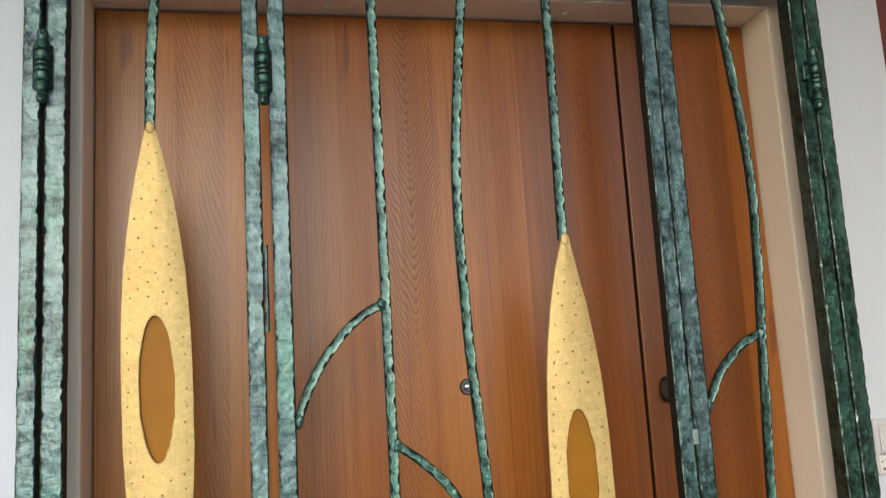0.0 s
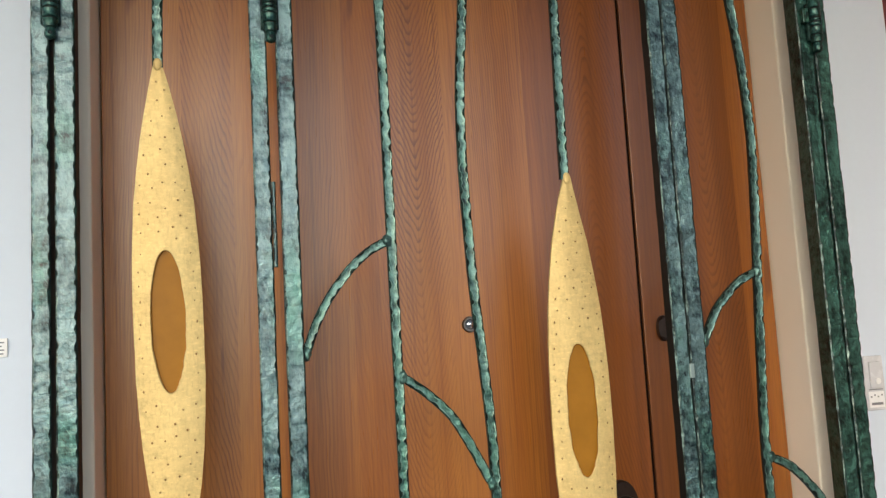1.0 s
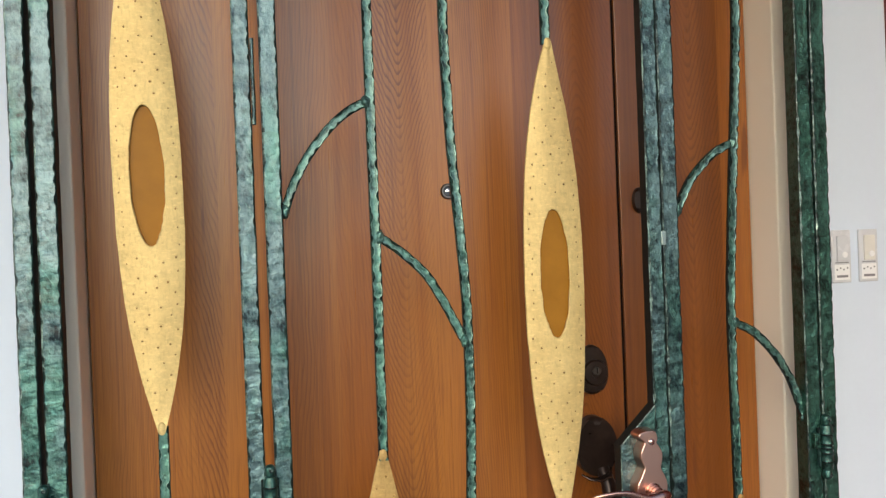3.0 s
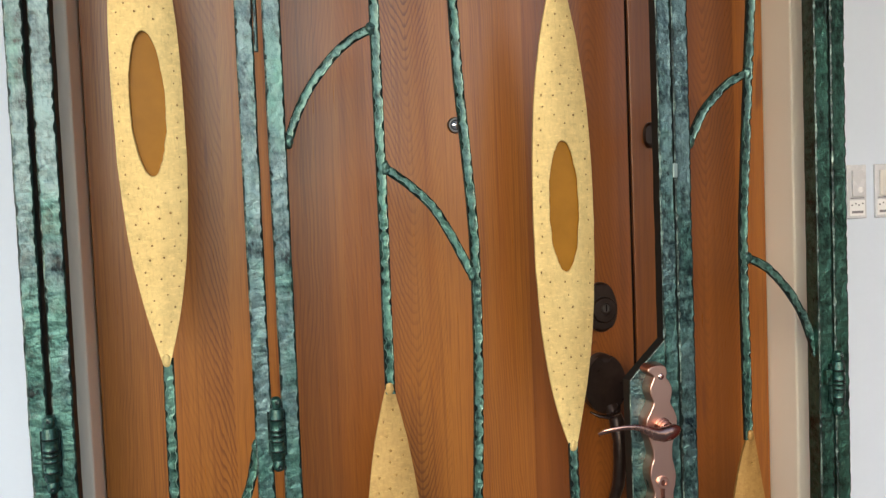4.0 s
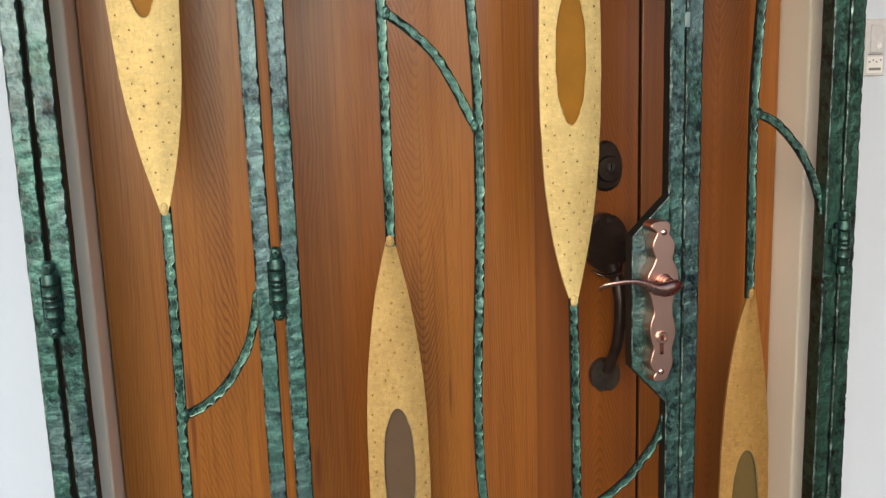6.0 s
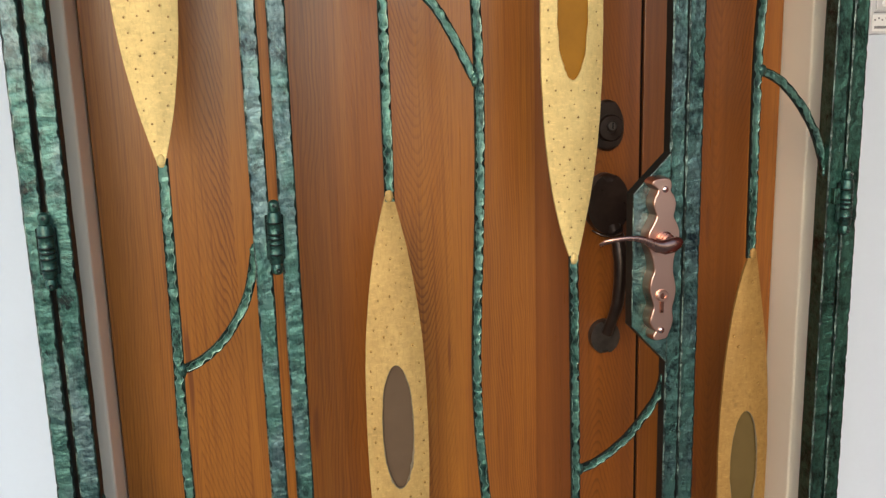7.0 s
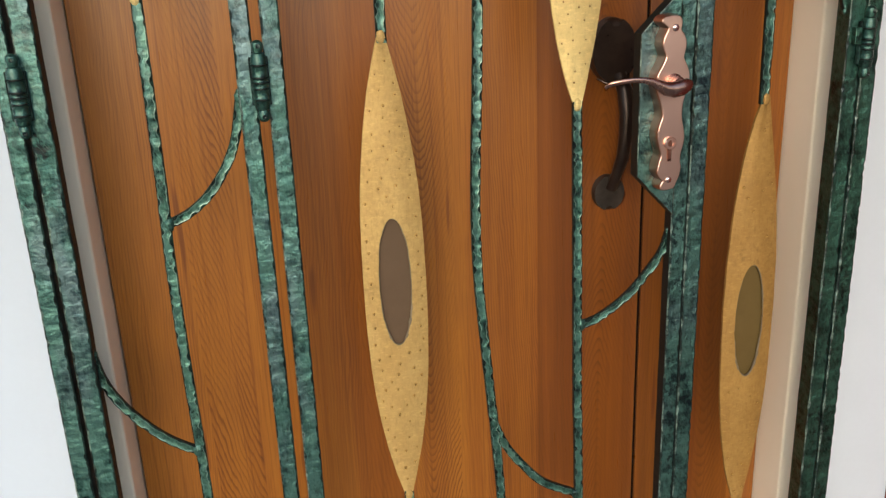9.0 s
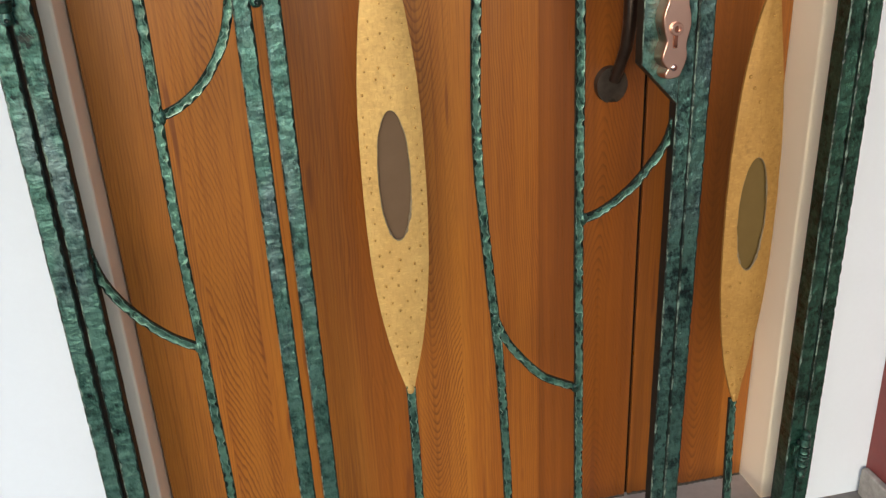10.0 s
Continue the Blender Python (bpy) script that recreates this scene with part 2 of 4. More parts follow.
EYE_GLASS = make_plain("silvered_lens", (0.62, 0.64, 0.66), 0.10, 0.9, 0.1, 60, 0.05)
LENS = make_plain("dark_lens", (0.01, 0.01, 0.012), 0.06, 0.0, 0.1, 20, 0.0)
PLASTER = make_plain("white_plaster", (0.625, 0.695, 0.79), 0.75, 0.0, 0.015, 90, 0.12, 0.001)
bn = Nodes("beige_steel")
BEIGE = bn.done(bn.ramp(bn.noise(6, (1, 1, 0.4), 2, 0.5), (0.3, (0.94, 0.825, 0.64)), (0.7, (0.955, 0.85, 0.68))), 0.42, 0.0, None, 0.12, 0.35)
CONCRETE = make_plain("grey_concrete", (0.17, 0.16, 0.15), 0.8, 0.0, 0.2, 40, 0.4, 0.002)
CEMENT = make_plain("pale_cement", (0.46, 0.43, 0.41), 0.75, 0.0, 0.12, 70, 0.3, 0.001)
RED_PAINT = make_plain("brick_red_paint", (0.20, 0.042, 0.036), 0.6, 0.0, 0.12, 60, 0.3, 0.002)
STONE = make_plain("rough_grey_stone", (0.38, 0.35, 0.32), 0.8, 0.0, 0.3, 60, 0.8, 0.004)
SOIL = make_plain("grey_ground", (0.12, 0.115, 0.10), 0.9, 0.0, 0.25, 2, 0.3, 0.01)
CLEAR_PLASTIC = make_plain("frosted_plastic", (0.62, 0.63, 0.65), 0.25, 0.0, 0.05, 40, 0.05, 0.0004, 0.4)
IVORY = make_plain("ivory_plastic", (0.68, 0.66, 0.60), 0.4, 0.0, 0.05, 40, 0.05)
PAPER = make_plain("white_paper", (0.80, 0.80, 0.79), 0.7, 0.0, 0.03, 90, 0.05)
INK = make_plain("grey_ink", (0.22, 0.22, 0.23), 0.7, 0.0, 0.2, 90, 0.0)
SEAM_SHADE = make_plain("seam_black", (0.010, 0.006, 0.005), 0.9, 0.0, 0.2, 60, 0.1, spec=0.1)
GLUE = make_plain("pale_filler", (0.70, 0.66, 0.56), 0.6, 0.0, 0.1, 90, 0.3)
SEALANT = make_plain("grey_sealant", (0.19, 0.15, 0.09), 0.6, 0.0, 0.35, 120, 0.4)
GRIME = make_plain("grey_grime", (0.07, 0.06, 0.05), 0.85, 0.0, 0.5, 90, 0.6, 0.002)
TAB = make_plain("bare_tab", (0.26, 0.34, 0.33), 0.35, 0.4, 0.15, 60)


# mesh helpers
def box(bm, x0, x1, y0, y1, z0, z1, bevel=0.0, mat=0):
    r = bmesh.ops.create_cube(bm, size=1.0)
    for v in r["verts"]:
        v.co = Vector((x0 + (v.co.x + 0.5) * (x1 - x0), y0 + (v.co.y + 0.5) * (y1 - y0), z0 + (v.co.z + 0.5) * (z1 - z0)))
    faces = {f for v in r["verts"] for f in v.link_faces}
    for f in faces:
        f.material_index = mat
    if bevel > 0:
        edges = list({e for f in faces for e in f.edges})
        bmesh.ops.bevel(bm, geom=edges, offset=bevel, segments=2, affect="EDGES", profile=0.5)
    return bm


def finish(name, bm, mats, smooth=0.0):
    bmesh.ops.recalc_face_normals(bm, faces=bm.faces[:])
    me = bpy.data.meshes.new(name)
    bm.to_mesh(me)
    bm.free()
    for m in mats if isinstance(mats, (list, tuple)) else (mats,):
        me.materials.append(m)
    if smooth:
        me.shade_smooth()
        me.set_sharp_from_angle(angle=radians(smooth))
        for f in me.polygons:
            if len(f.vertices) > 8:  # flat faces stay flat
                for k in f.loop_indices:
                    me.edges[me.loops[k].edge_index].use_edge_sharp = True
    return me


def hang(ob, parent):
    if parent is not None:
        ob.parent = parent
        if parent.data is None:
            ob.matrix_parent_inverse = Matrix.Translation(-parent.location)
    return ob


def part(name, bm, mats, parent, label="", smooth=0.0):
    """One mesh object, modelled in world coordinates, under a thing or a part."""
    ob = hang(new(name, finish(name, bm, mats, smooth)), parent)
    return tagged(ob, label)


def thing(name, at, label, category, group="", kind=""):
    ob = new(name)
    ob.location = at
    ob.empty_display_size = 0.05
    return tagged(ob, label, category, group, kind)


def setting(name, bm, mats, label, category, smooth=0.0):
    return tagged(new(name, finish(name, bm, mats, smooth)), label, category, "", "structure")


def peen(rng, length, period, deep):
    """Depth of the hammer bites along an edge, as a function of the length."""
    marks, at = [], -period
    while at < length + period:
        marks.append((at, period * rng.uniform(0.24, 0.52), deep * rng.choice((0.2, 0.4, 0.7, 1.0)) * rng.uniform(0.8, 1.15)))
        at += period * rng.uniform(0.55, 1.45)

    def depth(s):
        return max([d * max(0.0, 1 - ((s - a) / w) ** 2) ** 0.8 for a, w, d in marks if abs(s - a) < w] or [0.0])
    return depth


def hammered_bar(x0, x1, y0, y1, z0, z1, seed, deep=0.0024, period=0.0170):
    """An upright square tube with bitten edges and a planished face: faces 0 front, 1 left arris, 2 sides, 3 right arris."""
    rng = random.Random(seed)
    left, right = peen(rng, z1 - z0, period, deep), peen(rng, z1 - z0, period, deep)
    bm = bmesh.new()
    steps = int((z1 - z0) / 0.0034)
    rings = []
    for i in range(steps + 1):
        s = (z1 - z0) * i / steps
        z = z0 + s
        a, b = 0.0010 + left(s), 0.0010 + right(s)
        wl = 0.0007 * noise.noise((seed, z * 20, 1.0)) + a * 0.05
        wr = 0.0007 * noise.noise((seed, z * 20, 7.0)) + b * 0.05
        wf = 0.0006 * noise.noise((seed, z * 30, 3.0))
        fl, fr = x0 + wl + a * 0.85, x1 - wr - b * 0.85
        across = [0.0, 0.0010, (fr - fl) * 0.27, (fr - fl) * 0.5, (fr - fl) * 0.73, fr - fl - 0.0010, fr - fl]
        face = []
        for k, d in enumerate(across):
            dent = 0.0011 * abs(noise.noise((seed + k * 0.38, z * 48, 9.0))) + 0.0006 * noise.noise((seed + k * 0.9, z * 95, 4.0)) if 0 < k < 6 else 0.0
            face.append((fl + d, y0 + wf + dent, z))
        rings.append([bm.verts.new(p) for p in (*face, (x1 - wr, y0 + b * 0.75, z), (x1 - wr, y1, z), (x0 + wl, y1, z), (x0 + wl, y0 + a * 0.75, z))])
    for p, q in zip(rings, rings[1:]):
        for k in range(11):
            f = bm.faces.new((p[k], p[(k + 1) % 11], q[(k + 1) % 11], q[k]))
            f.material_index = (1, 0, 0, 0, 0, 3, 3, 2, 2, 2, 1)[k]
    bm.faces.new(rings[0]).material_index = 2
    bm.faces.new(rings[-1]).material_index = 2
    return bm


def spline(points, step=0.004):
    """Points at even steps along a smooth curve through (x, z) points."""
    p = [Vector((a, b)) for a, b in points]
    p = [2 * p[0] - p[1]] + p + [2 * p[-1] - p[-2]]
    fine = []
    for i in range(1, len(p) - 2):
        for k in range(24):
            t = k / 24
            fine.append(0.5 * (2 * p[i] + (p[i + 1] - p[i - 1]) * t + (2 * p[i - 1] - 5 * p[i] + 4 * p[i + 1] - p[i + 2]) * t * t
                               + (3 * p[i] - p[i - 1] - 3 * p[i + 1] + p[i + 2]) * t ** 3))
    fine.append(p[-2])
    out, need = [fine[0]], step
    for a, b in zip(fine, fine[1:]):
        d = (b - a).length
        while d >= need and d > 0:
            a = a + (b - a) * (need / d)
            d -= need
            out.append(a)
            need = step
        need -= d
    if (out[-1] - fine[-1]).length > step * 0.3:
        out.append(fine[-1])
    return out


def hammered_rod(points, seed, wide=0.0142, front=-0.0045, deep=0.0036, period=0.0165, taper=0.0):
    """A square rod along a curve in the gate's plane, both front edges bitten by the hammer."""
    rng = random.Random(seed)
    line = spline(points, 0.0026)
    length = 0.0026 * len(line)
    left, right = peen(rng, length, period, deep), peen(rng, length, period, deep)
    bm, rings = bmesh.new(), []
    for i, c in enumerate(line):
        t = (line[min(i + 1, len(line) - 1)] - line[max(i - 1, 0)]).normalized()
        side = Vector((-t.y, t.x))
        if side.x < 0 or (abs(side.x) < 1e-6 and side.y < 0):
            side = -side
        near = min(i, len(line) - 1 - i) * 0.0026
        h = wide / 2 * (1 - taper * max(0.0, 1 - near / 0.016)) * (1 + 0.05 * noise.noise((seed, i * 0.11, 5.0)))
        s = i * 0.0026
        a, b = min(h * 0.66, 0.0009 + left(s)), min(h * 0.66, 0.0009 + right(s))
        back = front + 0.0066
        dip = 0.0007 * noise.noise((seed, i * 0.16, 2.0)) + 0.0004 * noise.noise((seed, i * 0.5, 8.0))
        f = front + 0.0005 + dip
        lip = min(0.0012, 0.18 * h)
        spots = ((-h + a + lip, f + 0.0005), (h - b - lip, f + 0.0005), (h - b, f), (h - b * 0.06, front + b * 0.7), (h - b * 0.06, back), (-h + a * 0.06, back), (-h + a * 0.06, front + a * 0.7), (-h + a, f))
        rings.append([bm.verts.new((c.x + side.x * u, y, c.y + side.y * u)) for u, y in spots])
    for p, q in zip(rings, rings[1:]):
        for k in range(8):
            f = bm.faces.new((p[k], p[(k + 1) % 8], q[(k + 1) % 8], q[k]))
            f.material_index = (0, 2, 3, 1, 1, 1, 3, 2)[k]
    bm.faces.new(rings[0]).material_index = 1
    bm.faces.new(rings[-1]).material_index = 1
    return bm


def lathe(bm, profile, at, axis="z", sides=20, mat=0):
    """A turned solid: profile of (radius, height) about an axis through the point at."""
    rings = []
    for r, hgt in profile:
        ring = []
        for k in range(sides):
            a = 2 * math.pi * k / sides
            c, s = r * math.cos(a), r * math.sin(a)
            p = (c, s, hgt) if axis == "z" else (c, -hgt, s)
            ring.append(bm.verts.new((at[0] + p[0], at[1] + p[1], at[2] + p[2])))
        rings.append(ring)
    for p, q in zip(rings, rings[1:]):
        for k in range(sides):
            bm.faces.new((p[k], p[(k + 1) % sides], q[(k + 1) % sides], q[k])).material_index = mat
    bm.faces.new(rings[0]).material_index = mat
    bm.faces.new(rings[-1]).material_index = mat
    return bm


def slab(outline, y_front, y_back, bevel=0.0, segments=2):
    """An upright plate: outline of (x, z), its front edge rounded."""
    bm = bmesh.new()
    front = [bm.verts.new((x, y_front, z)) for x, z in outline]
    back = [bm.verts.new((x, y_back, z)) for x, z in outline]
    face = bm.faces.new(front)
    bm.faces.new(back[::-1])
    k = len(outline)
    for i in range(k):
        bm.faces.new((front[i], front[(i + 1) % k], back[(i + 1) % k], back[i]))
    if bevel:
        bmesh.ops.bevel(bm, geom=list(face.edges), offset=bevel, segments=segments, affect="EDGES", profile=0.5)
    return bm


def pillow(outline, y_front, steps):
    """A plate whose sides swell outwards: steps of (how far out, how far back) from its front outline of (x, z)."""
    k = len(outline)
    pts = [Vector(p) for p in outline]
    area = sum(pts[i].x * pts[(i + 1) % k].y - pts[(i + 1) % k].x * pts[i].y for i in range(k))
    outs = []
    for i in range(k):
        t = (pts[(i + 2) % k] - pts[i - 2]).normalized()
        outs.append(Vector((t.y, -t.x)) * (1 if area > 0 else -1))
    bm, rings = bmesh.new(), []
    for out, back in [(0.0, 0.0)] + list(steps):
        rings.append([bm.verts.new((p.x + o.x * out, y_front + back, p.y + o.y * out)) for p, o in zip(pts, outs)])
    bm.faces.new(rings[0])
    bm.faces.new(rings[-1])
    for n_, (p, q) in enumerate(zip(rings, rings[1:])):
        for i in range(k):
            bm.faces.new((p[i], p[(i + 1) % k], q[(i + 1) % k], q[i])).material_index = 1 if n_ > 1 else 0
    return bm


def tube(points, radii, sides=14, flat=1.0, deep=1.0):
    """A round bar through 3D points with a radius at each; flat squeezes it in the up direction."""
    bm, rings = bmesh.new(), []
    pts = [Vector(p) for p in points]
    for i, c in enumerate(pts):
        t = (pts[min(i + 1, len(pts) - 1)] - pts[max(i - 1, 0)]).normalized()
        u = t.cross(Vector((0, 1, 0))).normalized()
        w = t.cross(u).normalized()
        rings.append([bm.verts.new(c + (u * math.cos(a) * flat + w * math.sin(a) * deep) * radii[i]) for a in (2 * math.pi * k / sides for k in range(sides))])
    for p, q in zip(rings, rings[1:]):
        for k in range(sides):
            bm.faces.new((p[k], p[(k + 1) % sides], q[(k + 1) % sides], q[k]))
    bm.faces.new(rings[0])
    bm.faces.new(rings[-1])
    return bm


def ellipse(cx, cz, a, b, count=40, egg=0.0):
    return [(cx + a * math.cos(t) * (1 - egg * math.sin(t)), cz + b * math.sin(t)) for t in (2 * math.pi * k / count for k in range(count))]


# the setting
WALL_Y, DOOR_Y, FRAME_Y = 0.055, 0.158, 0.081
LEFT, RIGHT, HEAD = -0.3795, 0.7265, 2.118
EAST = 0.932  # face of the red side wall

bm = bmesh.new()
box(bm, -4.0, LEFT - 0.052, WALL_Y, 0.30, -0.02, 2.75)
box(bm, RIGHT + 0.052, EAST + 0.012, WALL_Y, 0.30, -0.02, 2.75)
box(bm, LEFT - 0.052, RIGHT + 0.052, WALL_Y, 0.30, HEAD + 0.052, 2.75)
setting("wall_north", bm, PLASTER, "white plastered wall round the doorway", "wall")

bm = box(bmesh.new(), -4.0, 1.2, -3.2, 0.32, -0.15, 0.0)
setting("floor", bm, CONCRETE, "grey concrete floor in front of the doorway", "floor")
# unseen ceiling, its depth chosen to hold sky off the upper door
bm = box(bmesh.new(), -4.0, 1.2, -2.25, 0.30, 2.75, 2.95)
setting("ceiling", bm, PLASTER, "assumed white porch ceiling, out of view", "ceiling")
bm = box(bmesh.new(), EAST, EAST + 0.26, -0.72, WALL_Y - 0.001, 0.0, 2.75)
for v in bm.verts:  # it leans in a little towards the top
    v.co.x -= 0.0048 * v.co.z
setting("wall_east", bm, RED_PAINT, "brick-red painted side wall", "wall")
bm = bmesh.new()
rng = random.Random(5)
y = WALL_Y - 0.003
while y > -0.12:
    w = rng.uniform(0.12, 0.22)
    box(bm, EAST - 0.018 + rng.uniform(-0.004, 0.004), EAST - 0.0005, y - w, y - 0.004, 0.0, 0.060 + rng.uniform(-0.004, 0.004), 0.004)
    y -= w
setting("baseboard", bm, STONE, "rough grey stone skirting along the red wall", "skirting")
bm = box(bmesh.new(), -400, 400, -600, 400, -0.4, -0.16)
setting("ground", bm, SOIL, "grey open ground beyond the porch", "ground")


def door_frame():
    """Beige steel frame: jambs and head with a rounded front edge and a stop by the leaves."""
    section = [(0.0, DOOR_Y + 0.045), (0.0, FRAME_Y + 0.0055), (-0.0006, FRAME_Y + 0.0028), (-0.0020, FRAME_Y + 0.0010), (-0.0045, FRAME_Y),
               (-0.0515, FRAME_Y - 0.0005), (-0.0515, DOOR_Y + 0.045)]
    corners = [(LEFT, 0.0, 1, 0, 0.0008), (LEFT, HEAD, 1, -1, 0.0008), (RIGHT, HEAD, -1, -1, 0.0), (RIGHT, 0.0, -1, 0, 0.0)]
    bm, rings = bmesh.new(), []
    for cx, cz, sx, sz, lip in corners:
        rings.append([bm.verts.new((cx + (u + (lip if 0 < k < 5 else 0.0)) * sx, y, cz + u * sz)) for k, (u, y) in enumerate(section)])
    for p, q in zip(rings, rings[1:]):
        for k in range(len(section) - 1):
            bm.faces.new((p[k], p[k + 1], q[k + 1], q[k]))
    return setting("door_frame", bm, BEIGE, "beige painted steel door frame with a rounded edge", "door frame", 50)


door_frame()
for x in (-0.330, -0.024, 0.018, 0.378):
    bm = bmesh.new()
    bmesh.ops.create_icosphere(bm, subdivisions=2, radius=0.0045)
    for v in bm.verts:
        v.co = v.co * (1 + 0.35 * noise.noise(v.co * 300 + Vector((x * 50, 0, 0))))
        v.co = Vector((x + v.co.x * 1.2, FRAME_Y + 0.045 + v.co.y, HEAD - 0.0015 + v.co.z * 0.7))
    tagged(new("filler_blob", finish("filler_blob", bm, GLUE, 60)), "small crumb of pale filler on the frame", "filler")

SEAM = 0.4754
door_main = thing("door_1", (0.0, DOOR_Y, 0.0), "wide reddish cedar-veneered front door leaf, closed", "door", "", "structure")
part("leaf", box(bmesh.new(), LEFT + 0.003, SEAM - 0.0030, DOOR_Y, DOOR_Y + 0.042, 0.006, HEAD - 0.003, 0.0010), WOOD, door_main)
# added black strip in place of the shade in the open seam
part("dark_seam_strip", box(bmesh.new(), SEAM - 0.0031, SEAM + 0.0029, DOOR_Y + 0.005, DOOR_Y + 0.020, 0.006, HEAD - 0.003), SEAM_SHADE, door_main, "black strip standing in for the seam's shade")
door_side = thing("door_2", (0.60, DOOR_Y, 0.0), "narrow reddish cedar-veneered side leaf, closed", "door", "", "structure")
part("leaf", box(bmesh.new(), SEAM + 0.0030, RIGHT - 0.003, DOOR_Y, DOOR_Y + 0.042, 0.006, HEAD - 0.003, 0.0010), WOOD, door_side)
bm = box(bmesh.new(), LEFT - 0.05, RIGHT + 0.05, DOOR_Y + 0.0445, 0.26, 0.0, HEAD + 0.05)
setting("door_backing", bm, IRON, "dark room side behind the closed door", "door back")
bm = box(bmesh.new(), LEFT - 0.045, RIGHT + 0.045, -0.09, DOOR_Y + 0.04, 0.0002, 0.0032, 0.001)
setting("threshold", bm, CEMENT, "flat grey door sill", "threshold")

rng = random.Random(8)
for parent, a, b in ((door_main, LEFT + 0.004, SEAM - 0.004), (door_side, SEAM + 0.004, RIGHT - 0.004)):
    bm, rows = bmesh.new(), []
    for i in range(121):
        x = a + (b - a) * i / 120
        up = 0.0065 + 0.0045 * abs(noise.noise((x * 60, 3.0, 1.0))) + 0.003 * noise.noise((x * 190, 1.0, 5.0))
        out = 0.002 + 0.004 * abs(noise.noise((x * 80, 7.0, 2.0)))
        rows.append([bm.verts.new(p) for p in ((x, DOOR_Y + 0.004, 0.0032), (x, DOOR_Y - out, 0.0034), (x, DOOR_Y - 0.0012, up), (x, DOOR_Y + 0.004, up))])
    for p, q in zip(rows, rows[1:]):
        for k in range(4):
            bm.faces.new((p[k], p[(k + 1) % 4], q[(k + 1) % 4], q[k]))
    bm.faces.new(rows[0])
    bm.faces.new(rows[-1])
    part("bottom_seal", bm, GRIME, parent, "ragged grimy seal along the sill", 40)

# hardware of the wooden door
VX, VZ = 0.178, 1.5045
viewer = part("door_viewer", lathe(bmesh.new(), [(0.0130, 0.0), (0.0130, 0.003), (0.0112, 0.0055), (0.0094, 0.0055), (0.0088, 0.003)], (VX, DOOR_Y, VZ), "y", 24), CHROME, door_main, "round chrome door viewer", 40)
part("lens", lathe(bmesh.new(), [(0.0088, 0.002), (0.0074, 0.0045), (0.004, 0.0062), (0.0005, 0.0068)], (VX, DOOR_Y, VZ), "y", 20), EYE_GLASS, viewer, "", 60)

bolt = part("deadbolt", slab(ellipse(0.4135, 1.1990, 0.0265, 0.0415, 44, 0.10), DOOR_Y - 0.012, DOOR_Y - 0.0005, 0.005, 3), BRONZE, door_main, "oval dark bronze deadbolt cover", 50)
part("lock_cylinder", lathe(bmesh.new(), [(0.0215, 0.0), (0.0215, 0.007), (0.0195, 0.0095), (0.0085, 0.0098), (0.0080, 0.0084)], (0.4150, DOOR_Y - 0.0115, 1.1950), "y", 28), BRONZE, bolt, "", 40)
part("lock_core", lathe(bmesh.new(), [(0.0078, 0.0), (0.0078, 0.0105), (0.0066, 0.0118), (0.0010, 0.0118)], (0.4160, DOOR_Y - 0.0115, 1.1990), "y", 20), BRONZE_WORN, bolt, "", 40)
part("key_slot", box(bmesh.new(), 0.4152, 0.4168, DOOR_Y - 0.0240, DOOR_Y - 0.0225, 1.194, 1.204), LENS, bolt)

handle = part("door_handle", slab(ellipse(0.4105, 1.0735, 0.0355, 0.0490, 48, 0.06), DOOR_Y - 0.026, DOOR_Y - 0.0005, 0.013, 5), BRONZE, door_main, "dark bronze handle set with a curved grip", 60)
part("thumb_lever", tube([(0.3730, DOOR_Y - 0.046, 1.0355), (0.3850, DOOR_Y - 0.052, 1.0290), (0.4010, DOOR_Y - 0.051, 1.0255), (0.4170, DOOR_Y - 0.045, 1.0275), (0.4290, DOOR_Y - 0.024, 1.0345)], [0.005, 0.009, 0.011, 0.010, 0.007], 14, 0.30), make_plain("rubbed_bronze", (0.10, 0.075, 0.065), 0.22, 0.8, 0.2, 50, 0.05), handle, "", 60)
grip_line = [(0.4195, DOOR_Y - 0.022, 1.036), (0.4235, DOOR_Y - 0.036, 1.012), (0.4252, DOOR_Y - 0.043, 0.980), (0.4235, DOOR_Y - 0.044, 0.944), (0.4205, DOOR_Y - 0.041, 0.909), (0.4160, DOOR_Y - 0.031, 0.881), (0.4125, DOOR_Y - 0.017, 0.854)]
part("grip", tube(grip_line, [0.0110, 0.0122, 0.0118, 0.0108, 0.0098, 0.0088, 0.0092], 16), BRONZE, handle, "", 60)
part("foot_rose", slab(ellipse(0.4105, 0.8450, 0.0255, 0.0290, 40), DOOR_Y - 0.016, DOOR_Y - 0.0005, 0.008, 4), BRONZE_WORN, handle, "", 60)
part("bolt_cover", slab(ellipse(0.5105, 1.4815, 0.0115, 0.0215, 28), DOOR_Y - 0.012, DOOR_Y - 0.0005, 0.005, 3), BRONZE, door_side, "small oval dark bronze cover", 60)

# the iron gate: fixed frame and three leaves
FRONT, BACK = -0.015, 0.011
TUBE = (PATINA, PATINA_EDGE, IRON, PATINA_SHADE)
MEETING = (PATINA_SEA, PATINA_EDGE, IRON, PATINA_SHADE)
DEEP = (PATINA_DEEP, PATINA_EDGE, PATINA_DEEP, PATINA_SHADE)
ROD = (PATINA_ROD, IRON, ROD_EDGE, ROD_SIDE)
TOP = 2.150


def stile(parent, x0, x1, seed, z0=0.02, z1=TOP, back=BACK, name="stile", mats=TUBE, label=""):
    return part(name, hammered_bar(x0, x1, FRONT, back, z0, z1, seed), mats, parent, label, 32)


